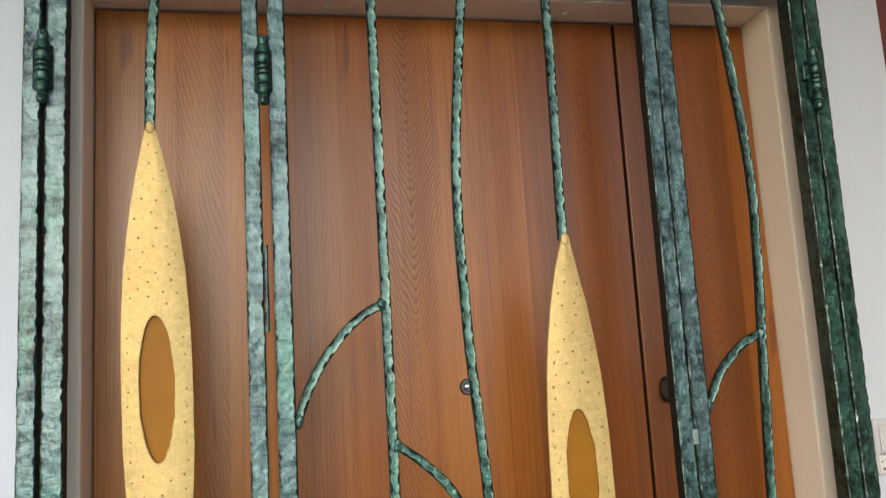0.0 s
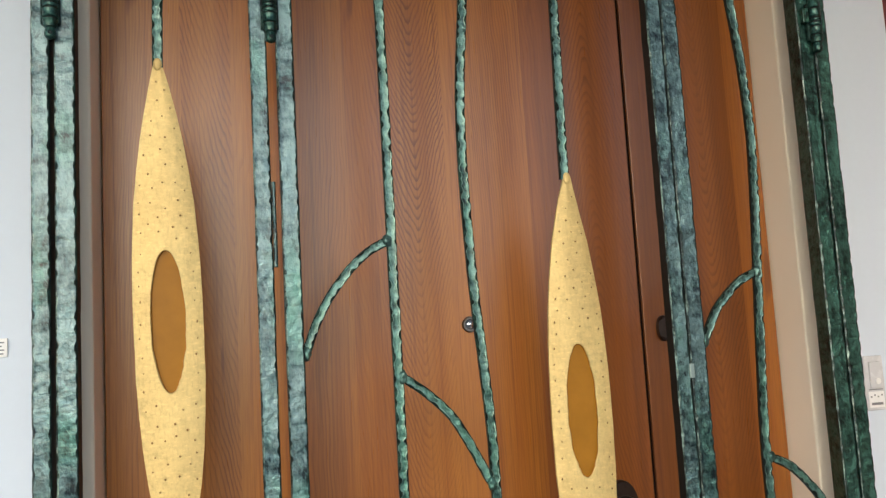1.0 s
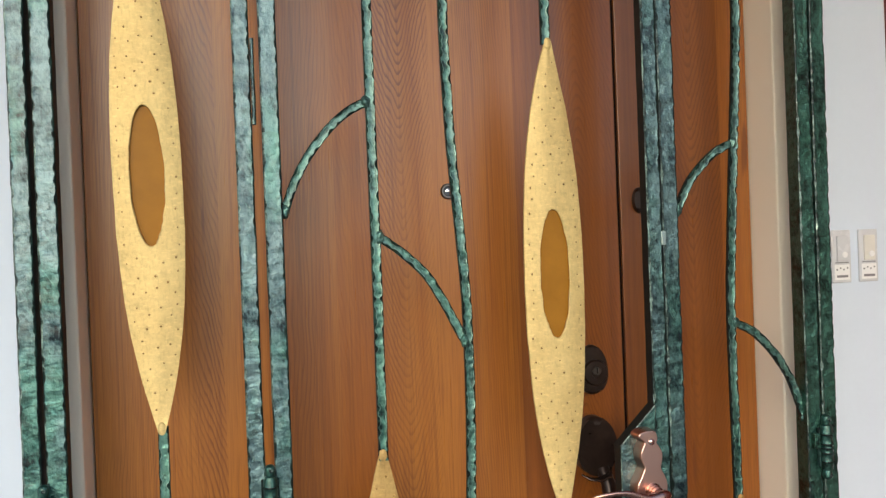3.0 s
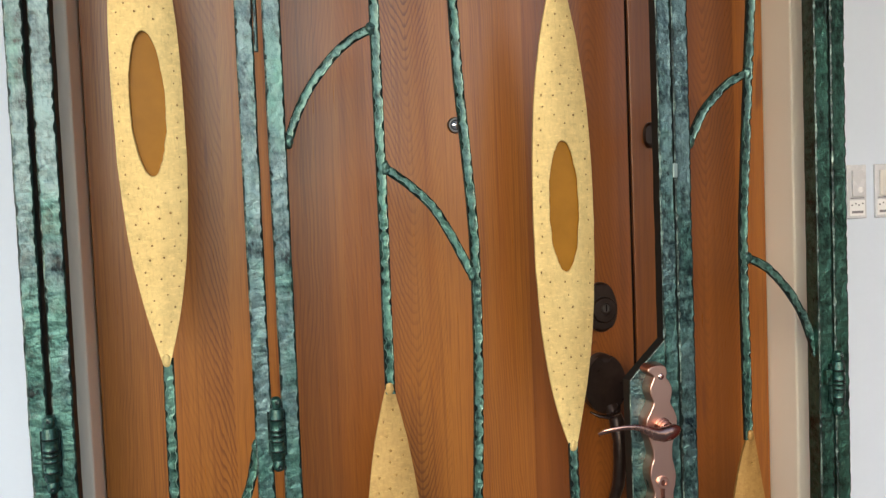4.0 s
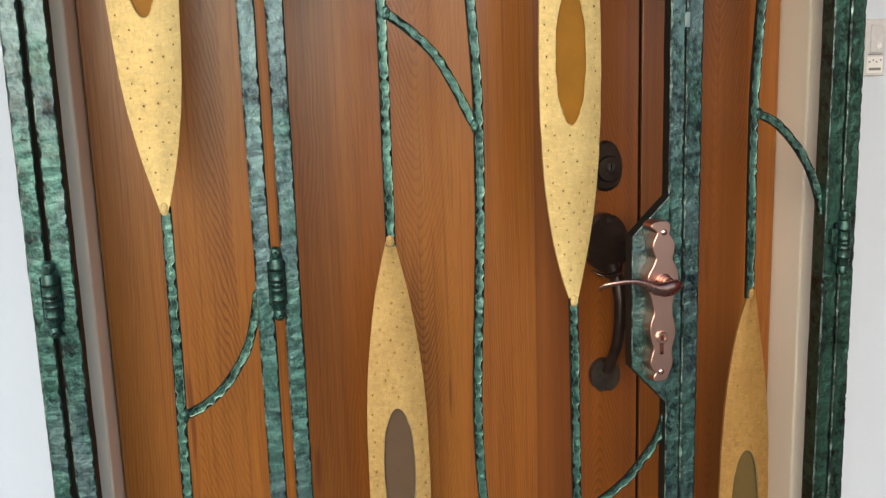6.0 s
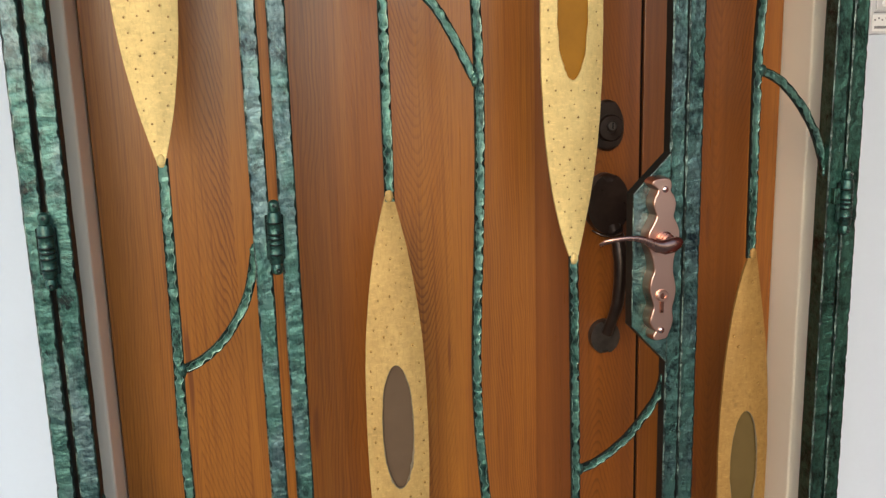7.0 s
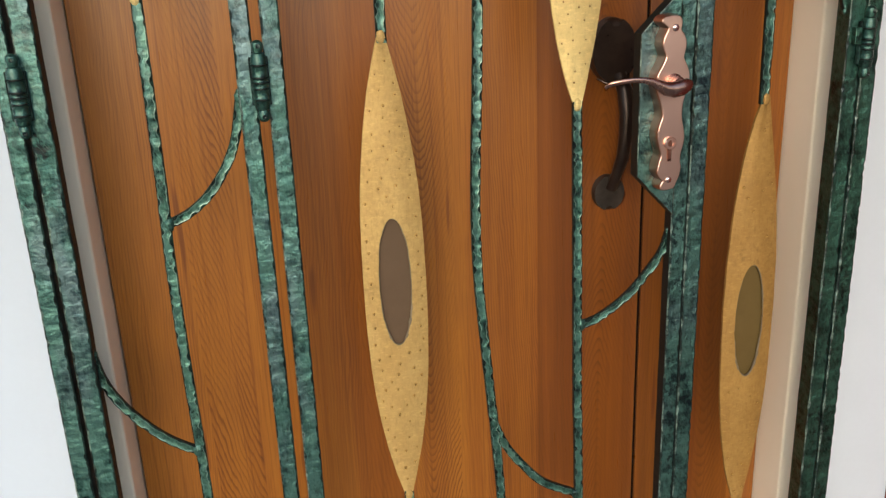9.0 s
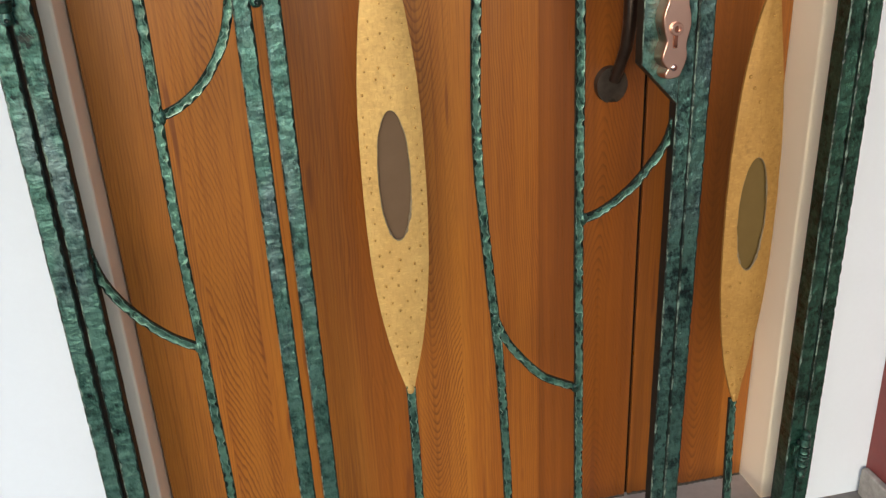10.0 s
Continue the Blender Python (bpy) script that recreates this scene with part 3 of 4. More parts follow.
def rail(parent, x0, x1, z0, z1, back=BACK, name="rail"):
    return part(name, box(bmesh.new(), x0, x1, FRONT + 0.002, back, z0, z1, 0.002), PATINA, parent)


gate_frame = thing("gate_surround", (0.16, 0.02, 0.0), "fixed green-patinated hammered iron gate surround on the wall", "gate surround")
stile(gate_frame, -0.4358, -0.4126, 11, 0.0, TOP + 0.03, WALL_Y - 0.0005, "jamb_post")
stile(gate_frame, 0.7298, 0.7546, 12, 0.0, TOP + 0.03, WALL_Y - 0.0005, "jamb_post", DEEP, "deep green post")
rail(gate_frame, -0.4120, 0.7292, TOP + 0.006, TOP + 0.032, WALL_Y - 0.0005, "head_rail")

leaf_left = thing("gate_leaf", (-0.265, 0.0, 0.02), "narrow hammered iron gate leaf with one gilded pod", "gate leaf", "gate leaves")
leaf_main = thing("gate_leaf", (0.175, 0.0, 0.02), "wide hammered iron gate leaf with two pods and copper lever", "gate leaf", "gate leaves")
leaf_right = thing("gate_leaf", (0.60, 0.0, 0.02), "narrow hammered iron gate leaf with one deep gold pod", "gate leaf", "gate leaves")
stile(leaf_left, -0.4072, -0.3808, 21, back=0.009)
stile(leaf_left, -0.1540, -0.1307, 22)
stile(leaf_main, -0.1182, -0.0940, 23)
stile(leaf_main, 0.4432, 0.4668, 24, back=0.007, mats=MEETING)
stile(leaf_right, 0.4680, 0.4938, 25, mats=MEETING)
stile(leaf_right, 0.7020, 0.7268, 26, mats=DEEP, label="deep green stile")
for leaf, a, b in ((leaf_left, -0.3802, -0.1545), (leaf_main, -0.0936, 0.4428), (leaf_right, 0.4942, 0.7016)):
    rail(leaf, a, b, TOP - 0.026, TOP)
    rail(leaf, a, b, 0.022, 0.048)
part("stop_strip", hammered_bar(-0.1304, -0.1248, FRONT + 0.002, FRONT + 0.012, 1.592, 1.709, 27, 0.0007), TUBE, leaf_left)
part("seam_tab", box(bmesh.new(), 0.4640, 0.4716, FRONT - 0.002, FRONT + 0.002, 1.4055, 1.4265, 0.001), TAB, leaf_main, "small pale tab on the meeting stiles")


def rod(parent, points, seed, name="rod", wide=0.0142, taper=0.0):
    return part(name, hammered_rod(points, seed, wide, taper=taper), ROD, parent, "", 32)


rod(leaf_left, [(-0.2690, TOP - 0.02), (-0.2710, 2.0563), (-0.2760, 1.9684), (-0.2776, 1.8717)], 31)
rod(leaf_left, [(-0.2622, 1.1894), (-0.2633, 1.0608), (-0.2644, 0.9441), (-0.2665, 0.8642), (-0.2666, 0.7722), (-0.2651, 0.6661), (-0.2627, 0.5698), (-0.2613, 0.4453), (-0.2594, 0.3599), (-0.2575, 0.1978), (-0.2566, 0.0567)], 32)
rod(leaf_main, [(0.0296, TOP - 0.02), (0.0307, 2.0666), (0.0324, 1.8674), (0.0331, 1.6179), (0.0338, 1.3706), (0.0334, 1.2532), (0.0335, 1.1166)], 33)
rod(leaf_main, [(0.1738, TOP - 0.02), (0.1667, 2.0730), (0.1537, 1.9439), (0.1447, 1.8328), (0.1428, 1.7326), (0.1444, 1.6525), (0.1481, 1.5572), (0.1544, 1.4638), (0.1612, 1.3652), (0.1634, 1.2786), (0.1626, 1.1647), (0.1587, 1.0427), (0.1547, 0.9538), (0.1523, 0.8659), (0.1539, 0.7768), (0.1597, 0.6936), (0.1670, 0.6011), (0.1744, 0.5115), (0.1807, 0.4168), (0.1850, 0.3046), (0.1883, 0.1852), (0.1896, 0.0381)], 34)
rod(leaf_main, [(0.2986, TOP - 0.02), (0.2990, 1.9459), (0.2973, 1.8153), (0.2965, 1.7077)], 35)
rod(leaf_main, [(0.3012, 1.0227), (0.3031, 0.8521), (0.3051, 0.6873), (0.3064, 0.5650), (0.3087, 0.4792), (0.3112, 0.3147), (0.3136, 0.1580), (0.3150, 0.0329)], 36)
rod(leaf_main, [(0.0351, 0.4425), (0.0363, 0.3340), (0.0364, 0.2183), (0.0365, 0.0445)], 37)
rod(leaf_right, [(0.5750, TOP - 0.02), (0.5835, 2.0885), (0.5932, 1.9976), (0.6042, 1.8864), (0.6093, 1.7779), (0.6060, 1.6814), (0.5982, 1.5533), (0.5898, 1.4170), (0.5845, 1.3049), (0.5851, 1.1508), (0.5867, 0.9985)], 38)
rod(leaf_right, [(0.5905, 0.3167), (0.5941, 0.2124), (0.5998, 0.0955), (0.6033, 0.0209)], 39)
BRANCHES = ((leaf_main, [(0.0270, 1.6238), (-0.0013, 1.6087), (-0.0296, 1.5827), (-0.0569, 1.5476), (-0.0770, 1.5107), (-0.0911, 1.4728)]),
            (leaf_main, [(0.0393, 1.4327), (0.0719, 1.4086), (0.1055, 1.3754), (0.1270, 1.3402), (0.1434, 1.3079), (0.1578, 1.2787)]),
            (leaf_right, [(0.5971, 1.5594), (0.5699, 1.5472), (0.5418, 1.5237), (0.5199, 1.4973), (0.5003, 1.4577)]),
            (leaf_right, [(0.5909, 1.2804), (0.6246, 1.2629), (0.6573, 1.2289), (0.6817, 1.1919), (0.6978, 1.1519), (0.7063, 1.1251)]),
            (leaf_left, [(-0.2610, 0.9001), (-0.2349, 0.9116), (-0.2068, 0.9342), (-0.1807, 0.9698), (-0.1641, 1.0076), (-0.1530, 1.0595)]),
            (leaf_main, [(0.3113, 0.6841), (0.3424, 0.6946), (0.3839, 0.7232), (0.4150, 0.7573), (0.4378, 0.7895), (0.4471, 0.8189)]),
            (leaf_left, [(-0.2662, 0.5599), (-0.3022, 0.5829), (-0.3362, 0.6168), (-0.3640, 0.6564), (-0.3789, 0.6917), (-0.3848, 0.7248)]),
            (leaf_main, [(0.1723, 0.5390), (0.1909, 0.4948), (0.2188, 0.4543), (0.2519, 0.4187), (0.3048, 0.3895)]))
for i, (leaf, pts) in enumerate(BRANCHES):
    a, b, c, d = (Vector(p) for p in (pts[0], pts[1], pts[-2], pts[-1]))
    ends = [tuple(a + (a - b).normalized() * 0.005)] + pts[1:-1] + [tuple(d + (d - c).normalized() * 0.004)]
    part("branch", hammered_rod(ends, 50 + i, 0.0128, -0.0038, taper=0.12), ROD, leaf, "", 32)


WELDS = itertools.count(90)
for leaf, pts in BRANCHES:
    for x, z in (pts[0], pts[-1]):
        k = next(WELDS)
        bm = bmesh.new()
        bmesh.ops.create_icosphere(bm, subdivisions=3, radius=1.0)
        for v in bm.verts:
            n_ = 1 + 0.35 * noise.noise(v.co * 1.9 + Vector((k, 0, 0))) + 0.12 * noise.noise(v.co * 5.0 + Vector((0, k, 0)))
            v.co = Vector((x + v.co.x * 0.0066 * n_, -0.0012 + v.co.y * 0.0052 * n_, z + v.co.z * 0.0098 * n_))
        part("weld", bm, PATINA_ROD, leaf, "", 80)


def pod_half_width(s, wide):
    return (wide - 0.0014) * (1 - abs(s) ** (2.35 if s > 0 else 2.65)) + 0.0048


def pod(parent, cx, lean, z_top, z_bottom, wide, hole, gold, panel, rivet, label, seed, bumps, count):
    """A gilded pod-shaped sheet, domed, with an oval opening, a panel behind it and rows of studs."""
    rng = random.Random(seed)
    mid, half = (z_top + z_bottom) / 2, (z_top - z_bottom) / 2
    hz, ha, hb = hole
    base, dome = 0.0045, 0.0055

    def face(u, s, z):
        return base - 0.0095 * abs(s) ** 9 - dome * (1 - u * u) * (1 - abs(s) ** 3) + 0.0012 * noise.noise((u * 1.3 + seed, z * 14, 2.0))

    bm = bmesh.new()
    rows, cols = 110, 8
    grid = []
    marks = sorted({round(1 - 2 * i / rows, 5) for i in range(rows + 1)} | {round((hz + k * q * hb - mid) / half, 5) for k in (-1, 1) for q in (1.0, 0.9985, 0.994, 0.985, 0.97, 0.95)}, reverse=True)
    for s in marks:
        z = mid + s * half
        w = pod_half_width(s, wide) + 0.0006 * noise.noise((seed, z * 30, 5.0))
        q = (z - hz) / hb
        h = ha * math.sqrt(max(0.0, 1 - abs(q) ** 2.2)) * (1 + 0.05 * noise.noise((seed + 3, z * 40, 1.0)) + 0.035 * noise.noise((seed + 5, z * 150, 2.0))) if abs(q) < 1 else 0.0
        c = cx + lean * (z - mid)
        lft = [bm.verts.new((c - w + (w - h) * k / cols, face((-w + (w - h) * k / cols) / w, s, z), z)) for k in range(cols + 1)]
        if h == 0:
            rgt = [lft[-1]] + [bm.verts.new((c + w * k / cols, face(k / cols, s, z), z)) for k in range(1, cols + 1)]
        else:
            rgt = [bm.verts.new((c + h + (w - h) * k / cols, face((h + (w - h) * k / cols) / w, s, z), z)) for k in range(cols + 1)]
        grid.append((lft, rgt))
    for p, q in zip(grid, grid[1:]):
        for a, b in zip(p, q):
            for k in range(cols):
                bm.faces.new((a[k], b[k], b[k + 1], a[k + 1]))
    rim = list(bm.faces)
    ext = bmesh.ops.extrude_face_region(bm, geom=rim)
    for v in ext["geom"]:
        if isinstance(v, bmesh.types.BMVert):
            v.co.y += 0.0045
    sheet = part("pod", bm, gold, parent, label, 45)
    bm = slab(ellipse(cx + lean * (hz - mid), hz, ha + 0.006, hb + 0.004, 40), base + 0.0015, base + 0.0042)
    part("inset_panel", bm, panel, sheet, "", 0)
    bm, hoops = bmesh.new(), []
    for k in range(64):
        t = 2 * math.pi * k / 64
        z = hz + hb * math.sin(t)
        q = math.copysign(abs(math.cos(t)) ** 0.95, math.cos(t))
        x = ha * q * (1 + 0.05 * noise.noise((seed + 3, z * 40, 1.0)) + 0.035 * noise.noise((seed + 5, z * 150, 2.0)))
        s = (z - mid) / half
        r = (0.0012 + 0.0011 * noise.noise((seed, t * 3.1, 4.0)) + 0.0007 * noise.noise((seed, t * 11.0, 6.0))) * (1.5 if math.sin(t) < -0.3 else 1.0)
        y = face(x / pod_half_width(s, wide), s, z) + 0.0018
        out = Vector((math.cos(t) / ha, 0, math.sin(t) / hb)).normalized()
        hoops.append([bm.verts.new((cx + lean * (z - mid) + x + out.x * r * math.cos(a), y + r * math.sin(a), z + out.z * r * math.cos(a))) for a in (math.pi * j / 3 for j in range(6))])
    for p, q in zip(hoops, hoops[1:] + hoops[:1]):
        for k in range(6):
            bm.faces.new((p[k], p[(k + 1) % 6], q[(k + 1) % 6], q[k]))
    part("rim", bm, SEALANT if bumps else gold, sheet, "", 60)
    for end, way in ((z_top, -1), (z_bottom, 1)):  # lumpy gilded weld over each tip
        ce = cx + lean * (end - mid)
        bm = bmesh.new()
        bmesh.ops.create_icosphere(bm, subdivisions=3, radius=1.0)
        for v in bm.verts:
            n_ = 1 + 0.10 * noise.noise(v.co * 2.6 + Vector((seed, end, 0))) + 0.08 * noise.noise(v.co * 7.0 + Vector((end, seed, 0)))
            z = math.copysign(abs(v.co.z) ** 0.8, v.co.z) * 0.0090
            wide_here = 0.0056 - 0.0004 * (z * way) / 0.0090
            v.co = Vector((ce + v.co.x * wide_here * n_, base - 0.0074 + v.co.y * 0.0030 * n_, end + way * 0.0030 + z))
        part("collar", bm, gold, sheet, "", 80)
    spots, tries = [], 0
    for k in range(9 if count > 50 else 0):
        z = hz + (k - 4) * hb / 4.2
        s = (z - mid) / half
        w = pod_half_width(s, wide)
        for sgn in (-1, 1):
            u = sgn * (w * 0.80 + rng.uniform(-0.003, 0.002))
            spots.append((u, z + rng.uniform(-0.004, 0.004)))
    while len(spots) < count and tries < 6000:
        tries += 1
        s = rng.uniform(-0.93, 0.93)
        z = mid + s * half
        w = pod_half_width(s, wide) - 0.006
        u = rng.uniform(-w, w)
        if w <= 0 or (abs((z - hz) / (hb + 0.012)) < 1):
            continue
        if all((u - a) ** 2 + (z - b) ** 2 > 0.0150 ** 2 for a, b in spots):
            spots.append((u, z))
    bm = bmesh.new()
    for u, z in spots:
        s = (z - mid) / half
        c = cx + lean * (z - mid)
        yf = face(u / pod_half_width(s, wide), s, z)
        r = rng.uniform(0.0013, 0.0021)
        if bumps:
            lathe(bm, [(r * 1.5, -0.0004), (r * 1.2, 0.0014), (r * 0.8, 0.0014), (r * 0.6, -0.0002)], (c + u, yf, z), "y", 8, 1)
            lathe(bm, [(r * 0.8, -0.0003), (r * 0.6, 0.0002), (r * 0.2, 0.0002)], (c + u, yf, z), "y", 8)
        else:
            lathe(bm, [(r * 1.5, -0.0003), (r * 1.25, 0.0005), (r * 0.95, 0.0005), (r * 0.8, -0.0002)], (c + u, yf, z), "y", 8, 1)
            lathe(bm, [(r * 0.95, -0.0003), (r * 0.7, 0.0001), (r * 0.25, 0.0001)], (c + u, yf, z), "y", 8)
    tagged(part("studs", bm, (rivet, RIVET_GOLD if count > 70 and bumps else gold), sheet, "", 60), kind="stuff")
    return sheet


pod(leaf_left, -0.2706, -0.0192, 1.8790, 1.1835, 0.0413, (1.5255, 0.0233, 0.0962), GOLD, AMBER, RIVET_DARK, "gilded pod with an amber centre", 61, False, 84)
pod(leaf_main, 0.3002, -0.0020, 1.7120, 1.0150, 0.0424, (1.3692, 0.0236, 0.0966), GOLD, AMBER, RIVET_DARK, "gilded pod with an amber centre", 62, False, 84)
pod(leaf_main, 0.0334, -0.0030, 1.1275, 0.4335, 0.0415, (0.7828, 0.0235, 0.0962), GOLD_STAINED, SMOKE, RIVET_DARK, "stained gold pod with a smoky centre", 63, True, 78)
pod(leaf_right, 0.5912, -0.0060, 1.0085, 0.3155, 0.0392, (0.6545, 0.0238, 0.0955), GOLD_DEEP, OLIVE, RIVET_GOLD, "deep gold pod with an olive centre", 64, True, 22)

# hinges
bm = bmesh.new()
profile = [(0.0005, -0.0483), (0.0040, -0.0474), (0.0066, -0.0450), (0.0076, -0.0412), (0.0068, -0.0374), (0.0064, -0.0352), (0.0060, -0.0338), (0.0084, -0.0322)]
for z in (-0.0215, -0.0085, -0.0015, 0.0045, 0.0190):
    profile += [(0.0097, z - 0.0022), (0.0101, z - 0.0014), (0.0084, z - 0.0007), (0.0084, z + 0.0007), (0.0101, z + 0.0014), (0.0097, z + 0.0022)]
profile += [(0.0096, 0.0270), (0.0084, 0.0322), (0.0060, 0.0338), (0.0064, 0.0352), (0.0068, 0.0374), (0.0076, 0.0412), (0.0066, 0.0450), (0.0040, 0.0474), (0.0005, 0.0483)]
lathe(bm, [(r, z * 1.06) for r, z in profile], (0, 0, 0), "z", 24)
for f in bm.faces:  # turned grooves coloured black to stand in for their shade
    if all(v.co.x ** 2 + v.co.y ** 2 < 0.0088 ** 2 and abs(v.co.z) < 0.026 for v in f.verts):
        f.material_index = 2
for v in bm.verts:  # hand-forged: a little uneven
    k = 1 + 0.05 * noise.noise(v.co * 120)
    v.co.x, v.co.y = v.co.x * k, v.co.y * k
for z in (-0.0437, 0.0437):  # dimple of the pin on each ball
    lathe(bm, [(0.0030, 0.0), (0.0030, 0.0010), (0.0022, 0.0016), (0.0016, 0.0010), (0.0004, 0.0006)], (0.0010, -0.0072, z), "y", 12, 1)
barrel = finish("hinge_barrel", bm, (make_patina("hinge_patina", (0.004, 0.013, 0.011), (0.014, 0.052, 0.041), (0.060, 0.150, 0.120), blue=0.3), PATINA_EDGE, IRON), 30)
leafplate = finish("hinge_plate", box(bmesh.new(), -0.0125, 0.0115, 0.001, 0.0075, -0.0300, 0.0300, 0.0012), PATINA_SHADE)
lug = finish("hinge_lug", box(bmesh.new(), -0.0055, 0.0055, -0.005, 0.006, -0.012, 0.012, 0.0015), PATINA_DEEP)
HINGES = [(parent, x, z) for parent, x in ((gate_frame, -0.4092), (leaf_main, -0.1247), (leaf_right, 0.7284)) for z in (1.9525, 1.0800, 0.1860)]
for parent, x, z in HINGES:
    h = new("hinge", leafplate)
    h.location = (x, FRONT - 0.0085, z)
    hang(h, parent)
    o = new("barrel", barrel)
    o.parent = h
    if x > 0.5:
        o = new("lug", lug)
        o.parent = h
        o.location = (-0.0155, 0.004, 0.010)

# lock box with the copper lever set
LOCK = [(0.4433, 1.168), (0.3850, 1.110), (0.3855, 0.911), (0.4433, 0.850)]
bm = slab(LOCK, FRONT - 0.004, 0.004, 0.0014)
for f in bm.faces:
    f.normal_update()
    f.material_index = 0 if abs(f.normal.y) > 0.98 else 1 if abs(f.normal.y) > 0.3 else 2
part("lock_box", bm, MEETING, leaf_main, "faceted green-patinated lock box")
# both edges of the lever plate, from its top horn to its bottom horn
RIGHT_EDGE = [(0.4180, 1.1330), (0.4270, 1.1326), (0.4312, 1.1290), (0.4322, 1.1220), (0.4312, 1.1150), (0.4365, 1.1070), (0.4395, 1.0975), (0.4382, 1.0870), (0.4366, 1.0780), (0.4418, 1.0670), (0.4456, 1.0560), (0.4452, 1.0430), (0.4415, 1.0300),
              (0.4386, 1.0180), (0.4374, 1.0060), (0.4380, 0.9940), (0.4408, 0.9820), (0.4424, 0.9690), (0.4408, 0.9570), (0.4382, 0.9460), (0.4378, 0.9360), (0.4392, 0.9260), (0.4372, 0.9150), (0.4336, 0.9060), (0.4300, 0.8985), (0.4220, 0.8965)]
LEFT_EDGE = [(0.4150, 0.8962), (0.4112, 0.8985), (0.4122, 0.9040), (0.4150, 0.9090), (0.4098, 0.9150), (0.4062, 0.9230), (0.4084, 0.9350), (0.4112, 0.9460), (0.4078, 0.9590), (0.4050, 0.9730), (0.4066, 0.9860), (0.4106, 0.9980), (0.4102, 1.0080), (0.4072, 1.0210),
             (0.4030, 1.0330), (0.4005, 1.0470), (0.4020, 1.0570), (0.4082, 1.0680), (0.4128, 1.0800), (0.4102, 1.0880), (0.4078, 1.0965), (0.4090, 1.1050), (0.4128, 1.1130), (0.4142, 1.1190), (0.4085, 1.1238), (0.4045, 1.1275), (0.4090, 1.1312)]
outline = [(p.x, p.y) for p in spline(RIGHT_EDGE + LEFT_EDGE + RIGHT_EDGE[:1], 0.0021)[:-1]]
CX = 0.4215
plate = part("lever_plate", pillow(outline, -0.0425, [(0.0006, 0.0002), (0.0013, 0.0011), (0.0018, 0.0030), (0.0022, 0.0070), (0.0028, 0.0130), (0.0032, 0.0230)]), (COPPER, COPPER_SIDE), leaf_main, "wavy brushed copper lever plate", 50)
neck = [(0.0125, 0.0), (0.0125, 0.0015), (0.0090, 0.0030), (0.0085, 0.0050), (0.0108, 0.0062), (0.0108, 0.0082), (0.0078, 0.0094), (0.0078, 0.0118), (0.0100, 0.0130), (0.0100, 0.0148), (0.0070, 0.0160), (0.0070, 0.0225)]
part("rose", lathe(bmesh.new(), neck, (0.4235, -0.0425, 1.0455), "y", 24), COPPER_DARK, plate, "", 40)
bend = [(0.3205, -0.0600, 1.0450), (0.3180, -0.0660, 1.0495), (0.3230, -0.0705, 1.0530), (0.3380, -0.0725, 1.0560), (0.3530, -0.0730, 1.0570), (0.3670, -0.0728, 1.0560), (0.3790, -0.0720, 1.0530),
        (0.3900, -0.0705, 1.0475), (0.4010, -0.0690, 1.0420), (0.4130, -0.0680, 1.0400), (0.4245, -0.0675, 1.0420), (0.4335, -0.0670, 1.0455), (0.4385, -0.0670, 1.0475)]
lever = tube(bend, [0.0026, 0.0035, 0.0038, 0.0036, 0.0036, 0.0042, 0.0050, 0.0070, 0.0092, 0.0110, 0.0112, 0.0090, 0.0042], 18, 1.0, 0.62)
part("lever", lever, COPPER_LEVER, plate, "curved copper lever", 60)
part("keyhole_cover", lathe(bmesh.new(), [(0.0092, 0.0), (0.0090, 0.0032), (0.0074, 0.0048), (0.0050, 0.0048), (0.0044, 0.0026)], (CX + 0.0005, -0.0425, 0.9625), "y", 22), COPPER, plate, "", 40)
part("key_slot", slab([(CX - 0.0032, 0.9670), (CX - 0.0032, 0.9590), (CX - 0.0024, 0.9370), (CX + 0.0024, 0.9370), (CX + 0.0024, 0.9590), (CX + 0.0020, 0.9670)], -0.0460, -0.0415, 0.0008), COPPER_DARK, plate)
for x, z in ((0.4232, 1.1180), (0.4218, 0.9100)):
    screw = part("screw", lathe(bmesh.new(), [(0.0050, 0.0), (0.0048, 0.0014), (0.0034, 0.0024), (0.0008, 0.0027)], (x, -0.0423, z), "y", 18), BRIGHT_COPPER, plate, "", 50)
    part("screw_slot", box(bmesh.new(), x - 0.0030, x + 0.0030, -0.0453, -0.0448, z - 0.0004, z + 0.0004), COPPER_DARK, screw)

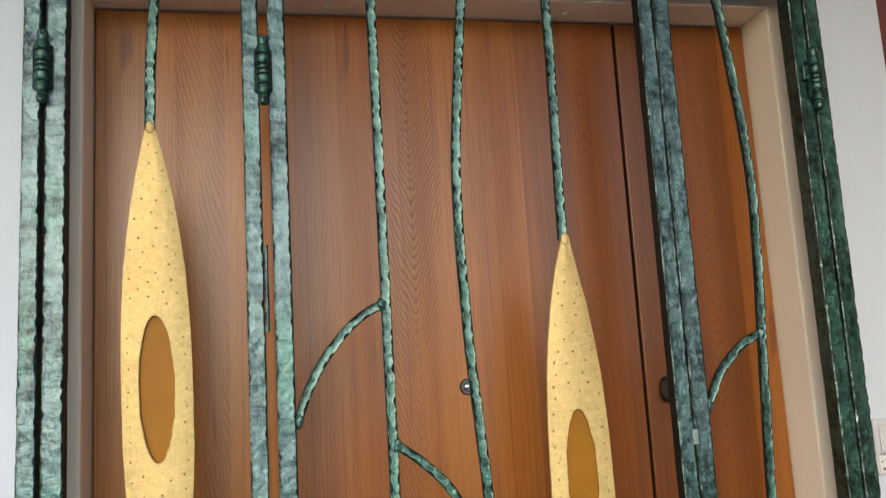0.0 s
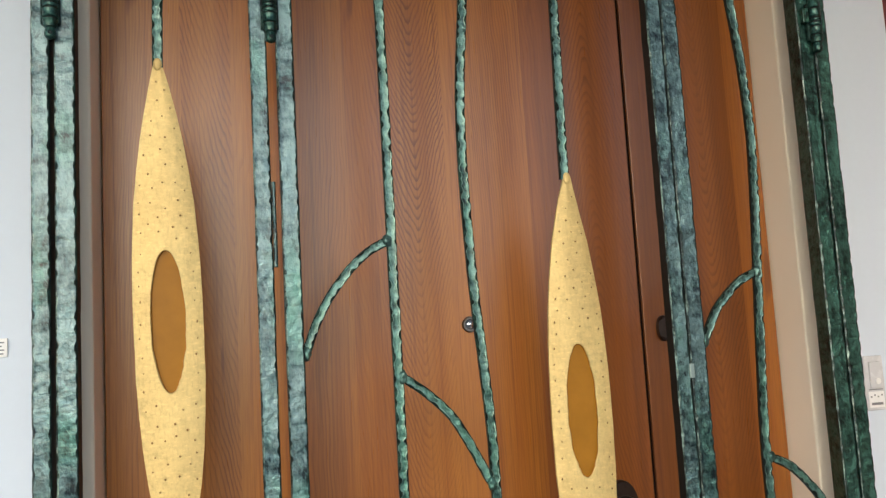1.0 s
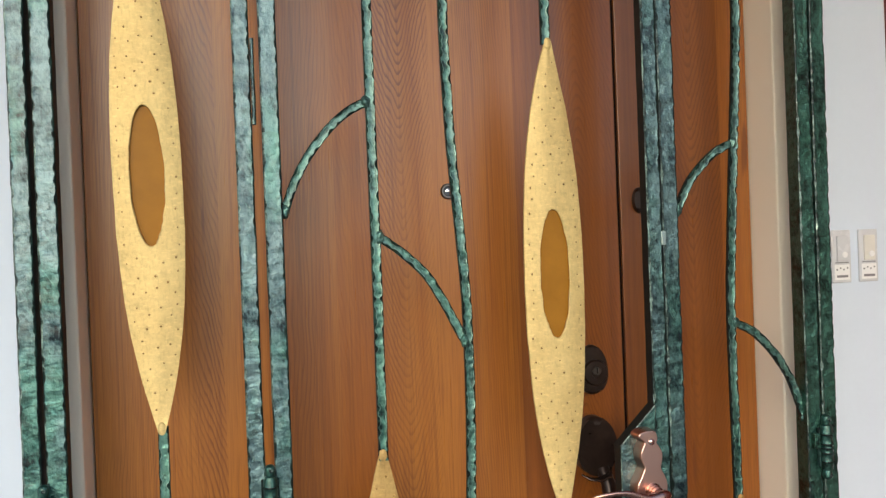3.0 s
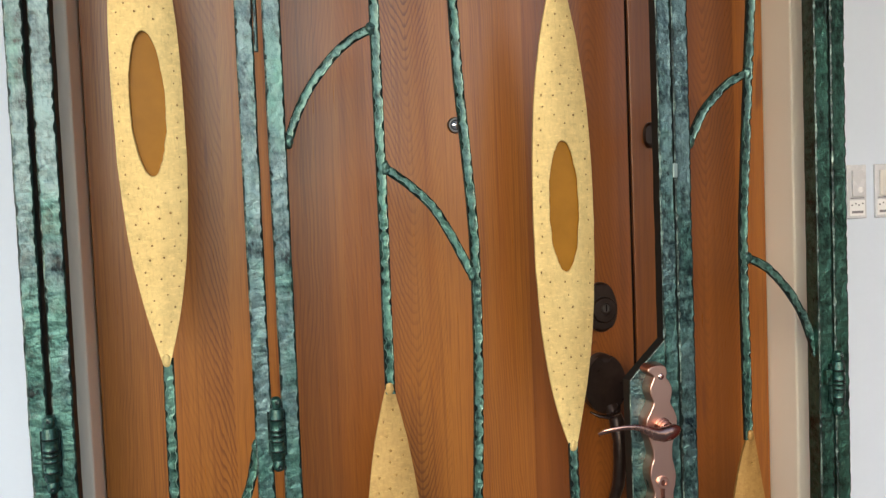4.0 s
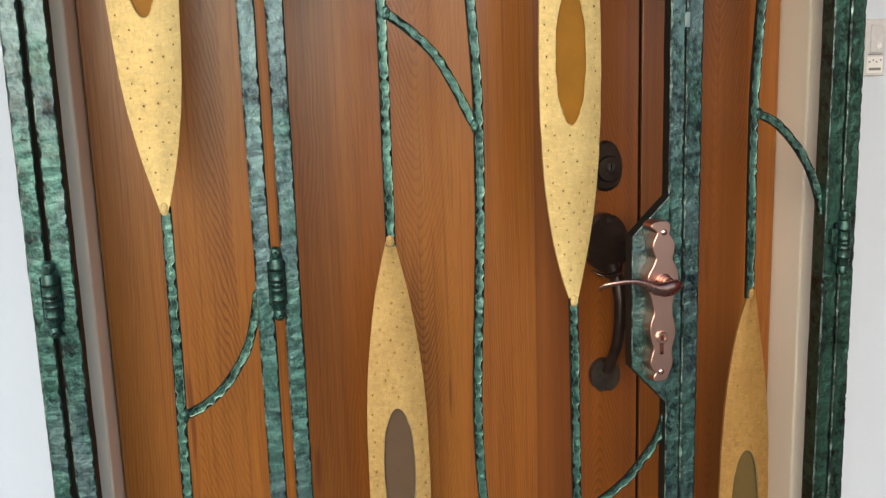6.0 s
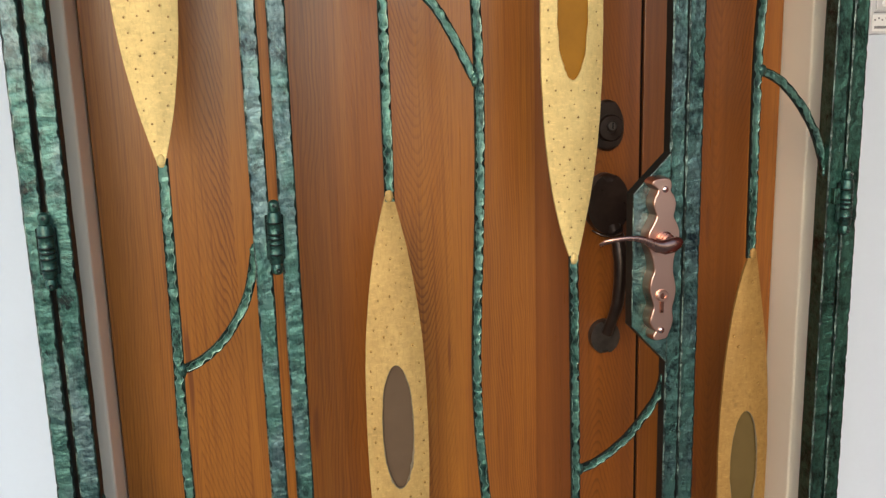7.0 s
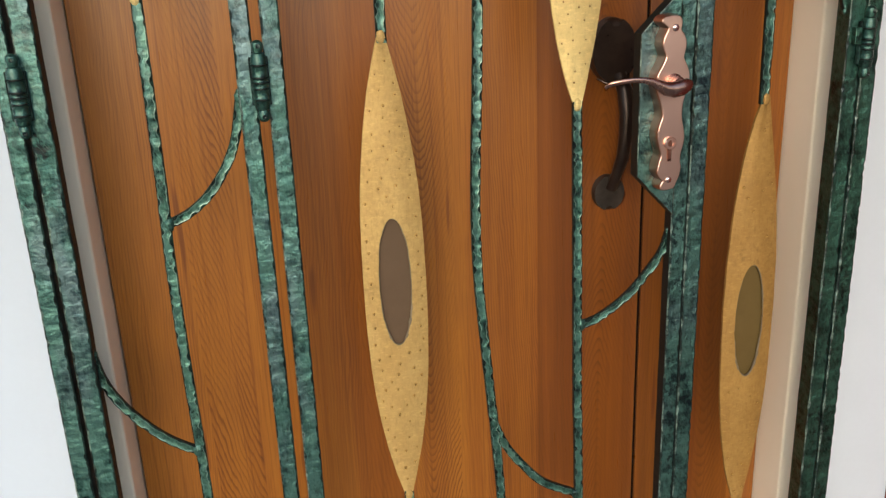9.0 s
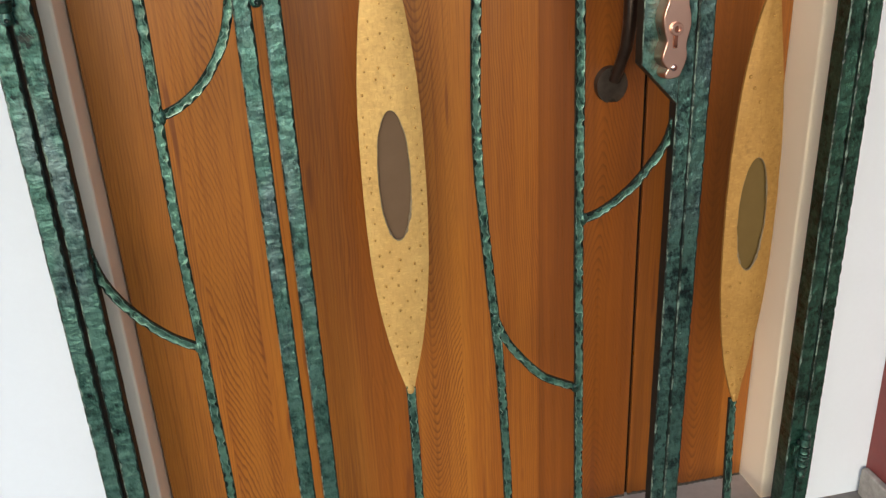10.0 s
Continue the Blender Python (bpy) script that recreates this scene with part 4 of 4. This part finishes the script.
# wall plates
def wall_switch(x, inner):
    t = thing("wall_switch", (x, WALL_Y, 1.374), "clear plastic wall switch plate with a small printed tag", "switch", "switches by the gate")
    y = WALL_Y
    part("cover", box(bmesh.new(), x - 0.0178, x + 0.0178, y - 0.005, y - 0.0003, 1.3300, 1.4175, 0.0015), CLEAR_PLASTIC, t)
    part("button", box(bmesh.new(), x - 0.0100, x + 0.0110, y - 0.0085, y - 0.0048, 1.3660, 1.4080, 0.001), inner, t)
    part("button_tip", lathe(bmesh.new(), [(0.0052, 0.0), (0.0050, 0.0012), (0.0036, 0.0016), (0.0034, 0.0010), (0.0004, 0.0009)], (x + 0.0035, y - 0.0083, 1.3765), "y", 16), PAPER, t, "", 40)
    part("groove", box(bmesh.new(), x - 0.0125, x + 0.0125, y - 0.0060, y - 0.0046, 1.3625, 1.3642), INK, t)
    tag = part("tag", box(bmesh.new(), x - 0.0140, x + 0.0140, y - 0.0058, y - 0.0046, 1.3345, 1.3600), PAPER, t, "white printed tag")
    for k, (a, b) in enumerate(((-0.0115, -0.0085), (-0.0045, -0.0020), (0.0015, 0.0040), (0.0085, 0.0110))):
        part("mark", box(bmesh.new(), x + a, x + b, y - 0.0062, y - 0.0054, 1.3505 + (k % 2) * 0.0025, 1.3530 + (k % 2) * 0.0025), INK, tag)
    part("text_bar", box(bmesh.new(), x - 0.0105, x + 0.0105, y - 0.0062, y - 0.0054, 1.3385, 1.3425), INK, tag)


wall_switch(0.8223, CLEAR_PLASTIC)
wall_switch(0.8740, IVORY)
sticker = thing("wall_label", (-0.507, WALL_Y, 1.503), "small white printed label on the wall", "label")
part("sheet", box(bmesh.new(), -0.5330, -0.4811, WALL_Y - 0.003, WALL_Y - 0.0002, 1.4907, 1.5154, 0.0006), PAPER, sticker)
for z, a in ((1.5100, -0.485), (1.5050, -0.488), (1.5000, -0.485), (1.4950, -0.486)):
    part("text_bar", box(bmesh.new(), -0.529, a, WALL_Y - 0.0036, WALL_Y - 0.0026, z - 0.0009, z + 0.0009), INK, sticker)
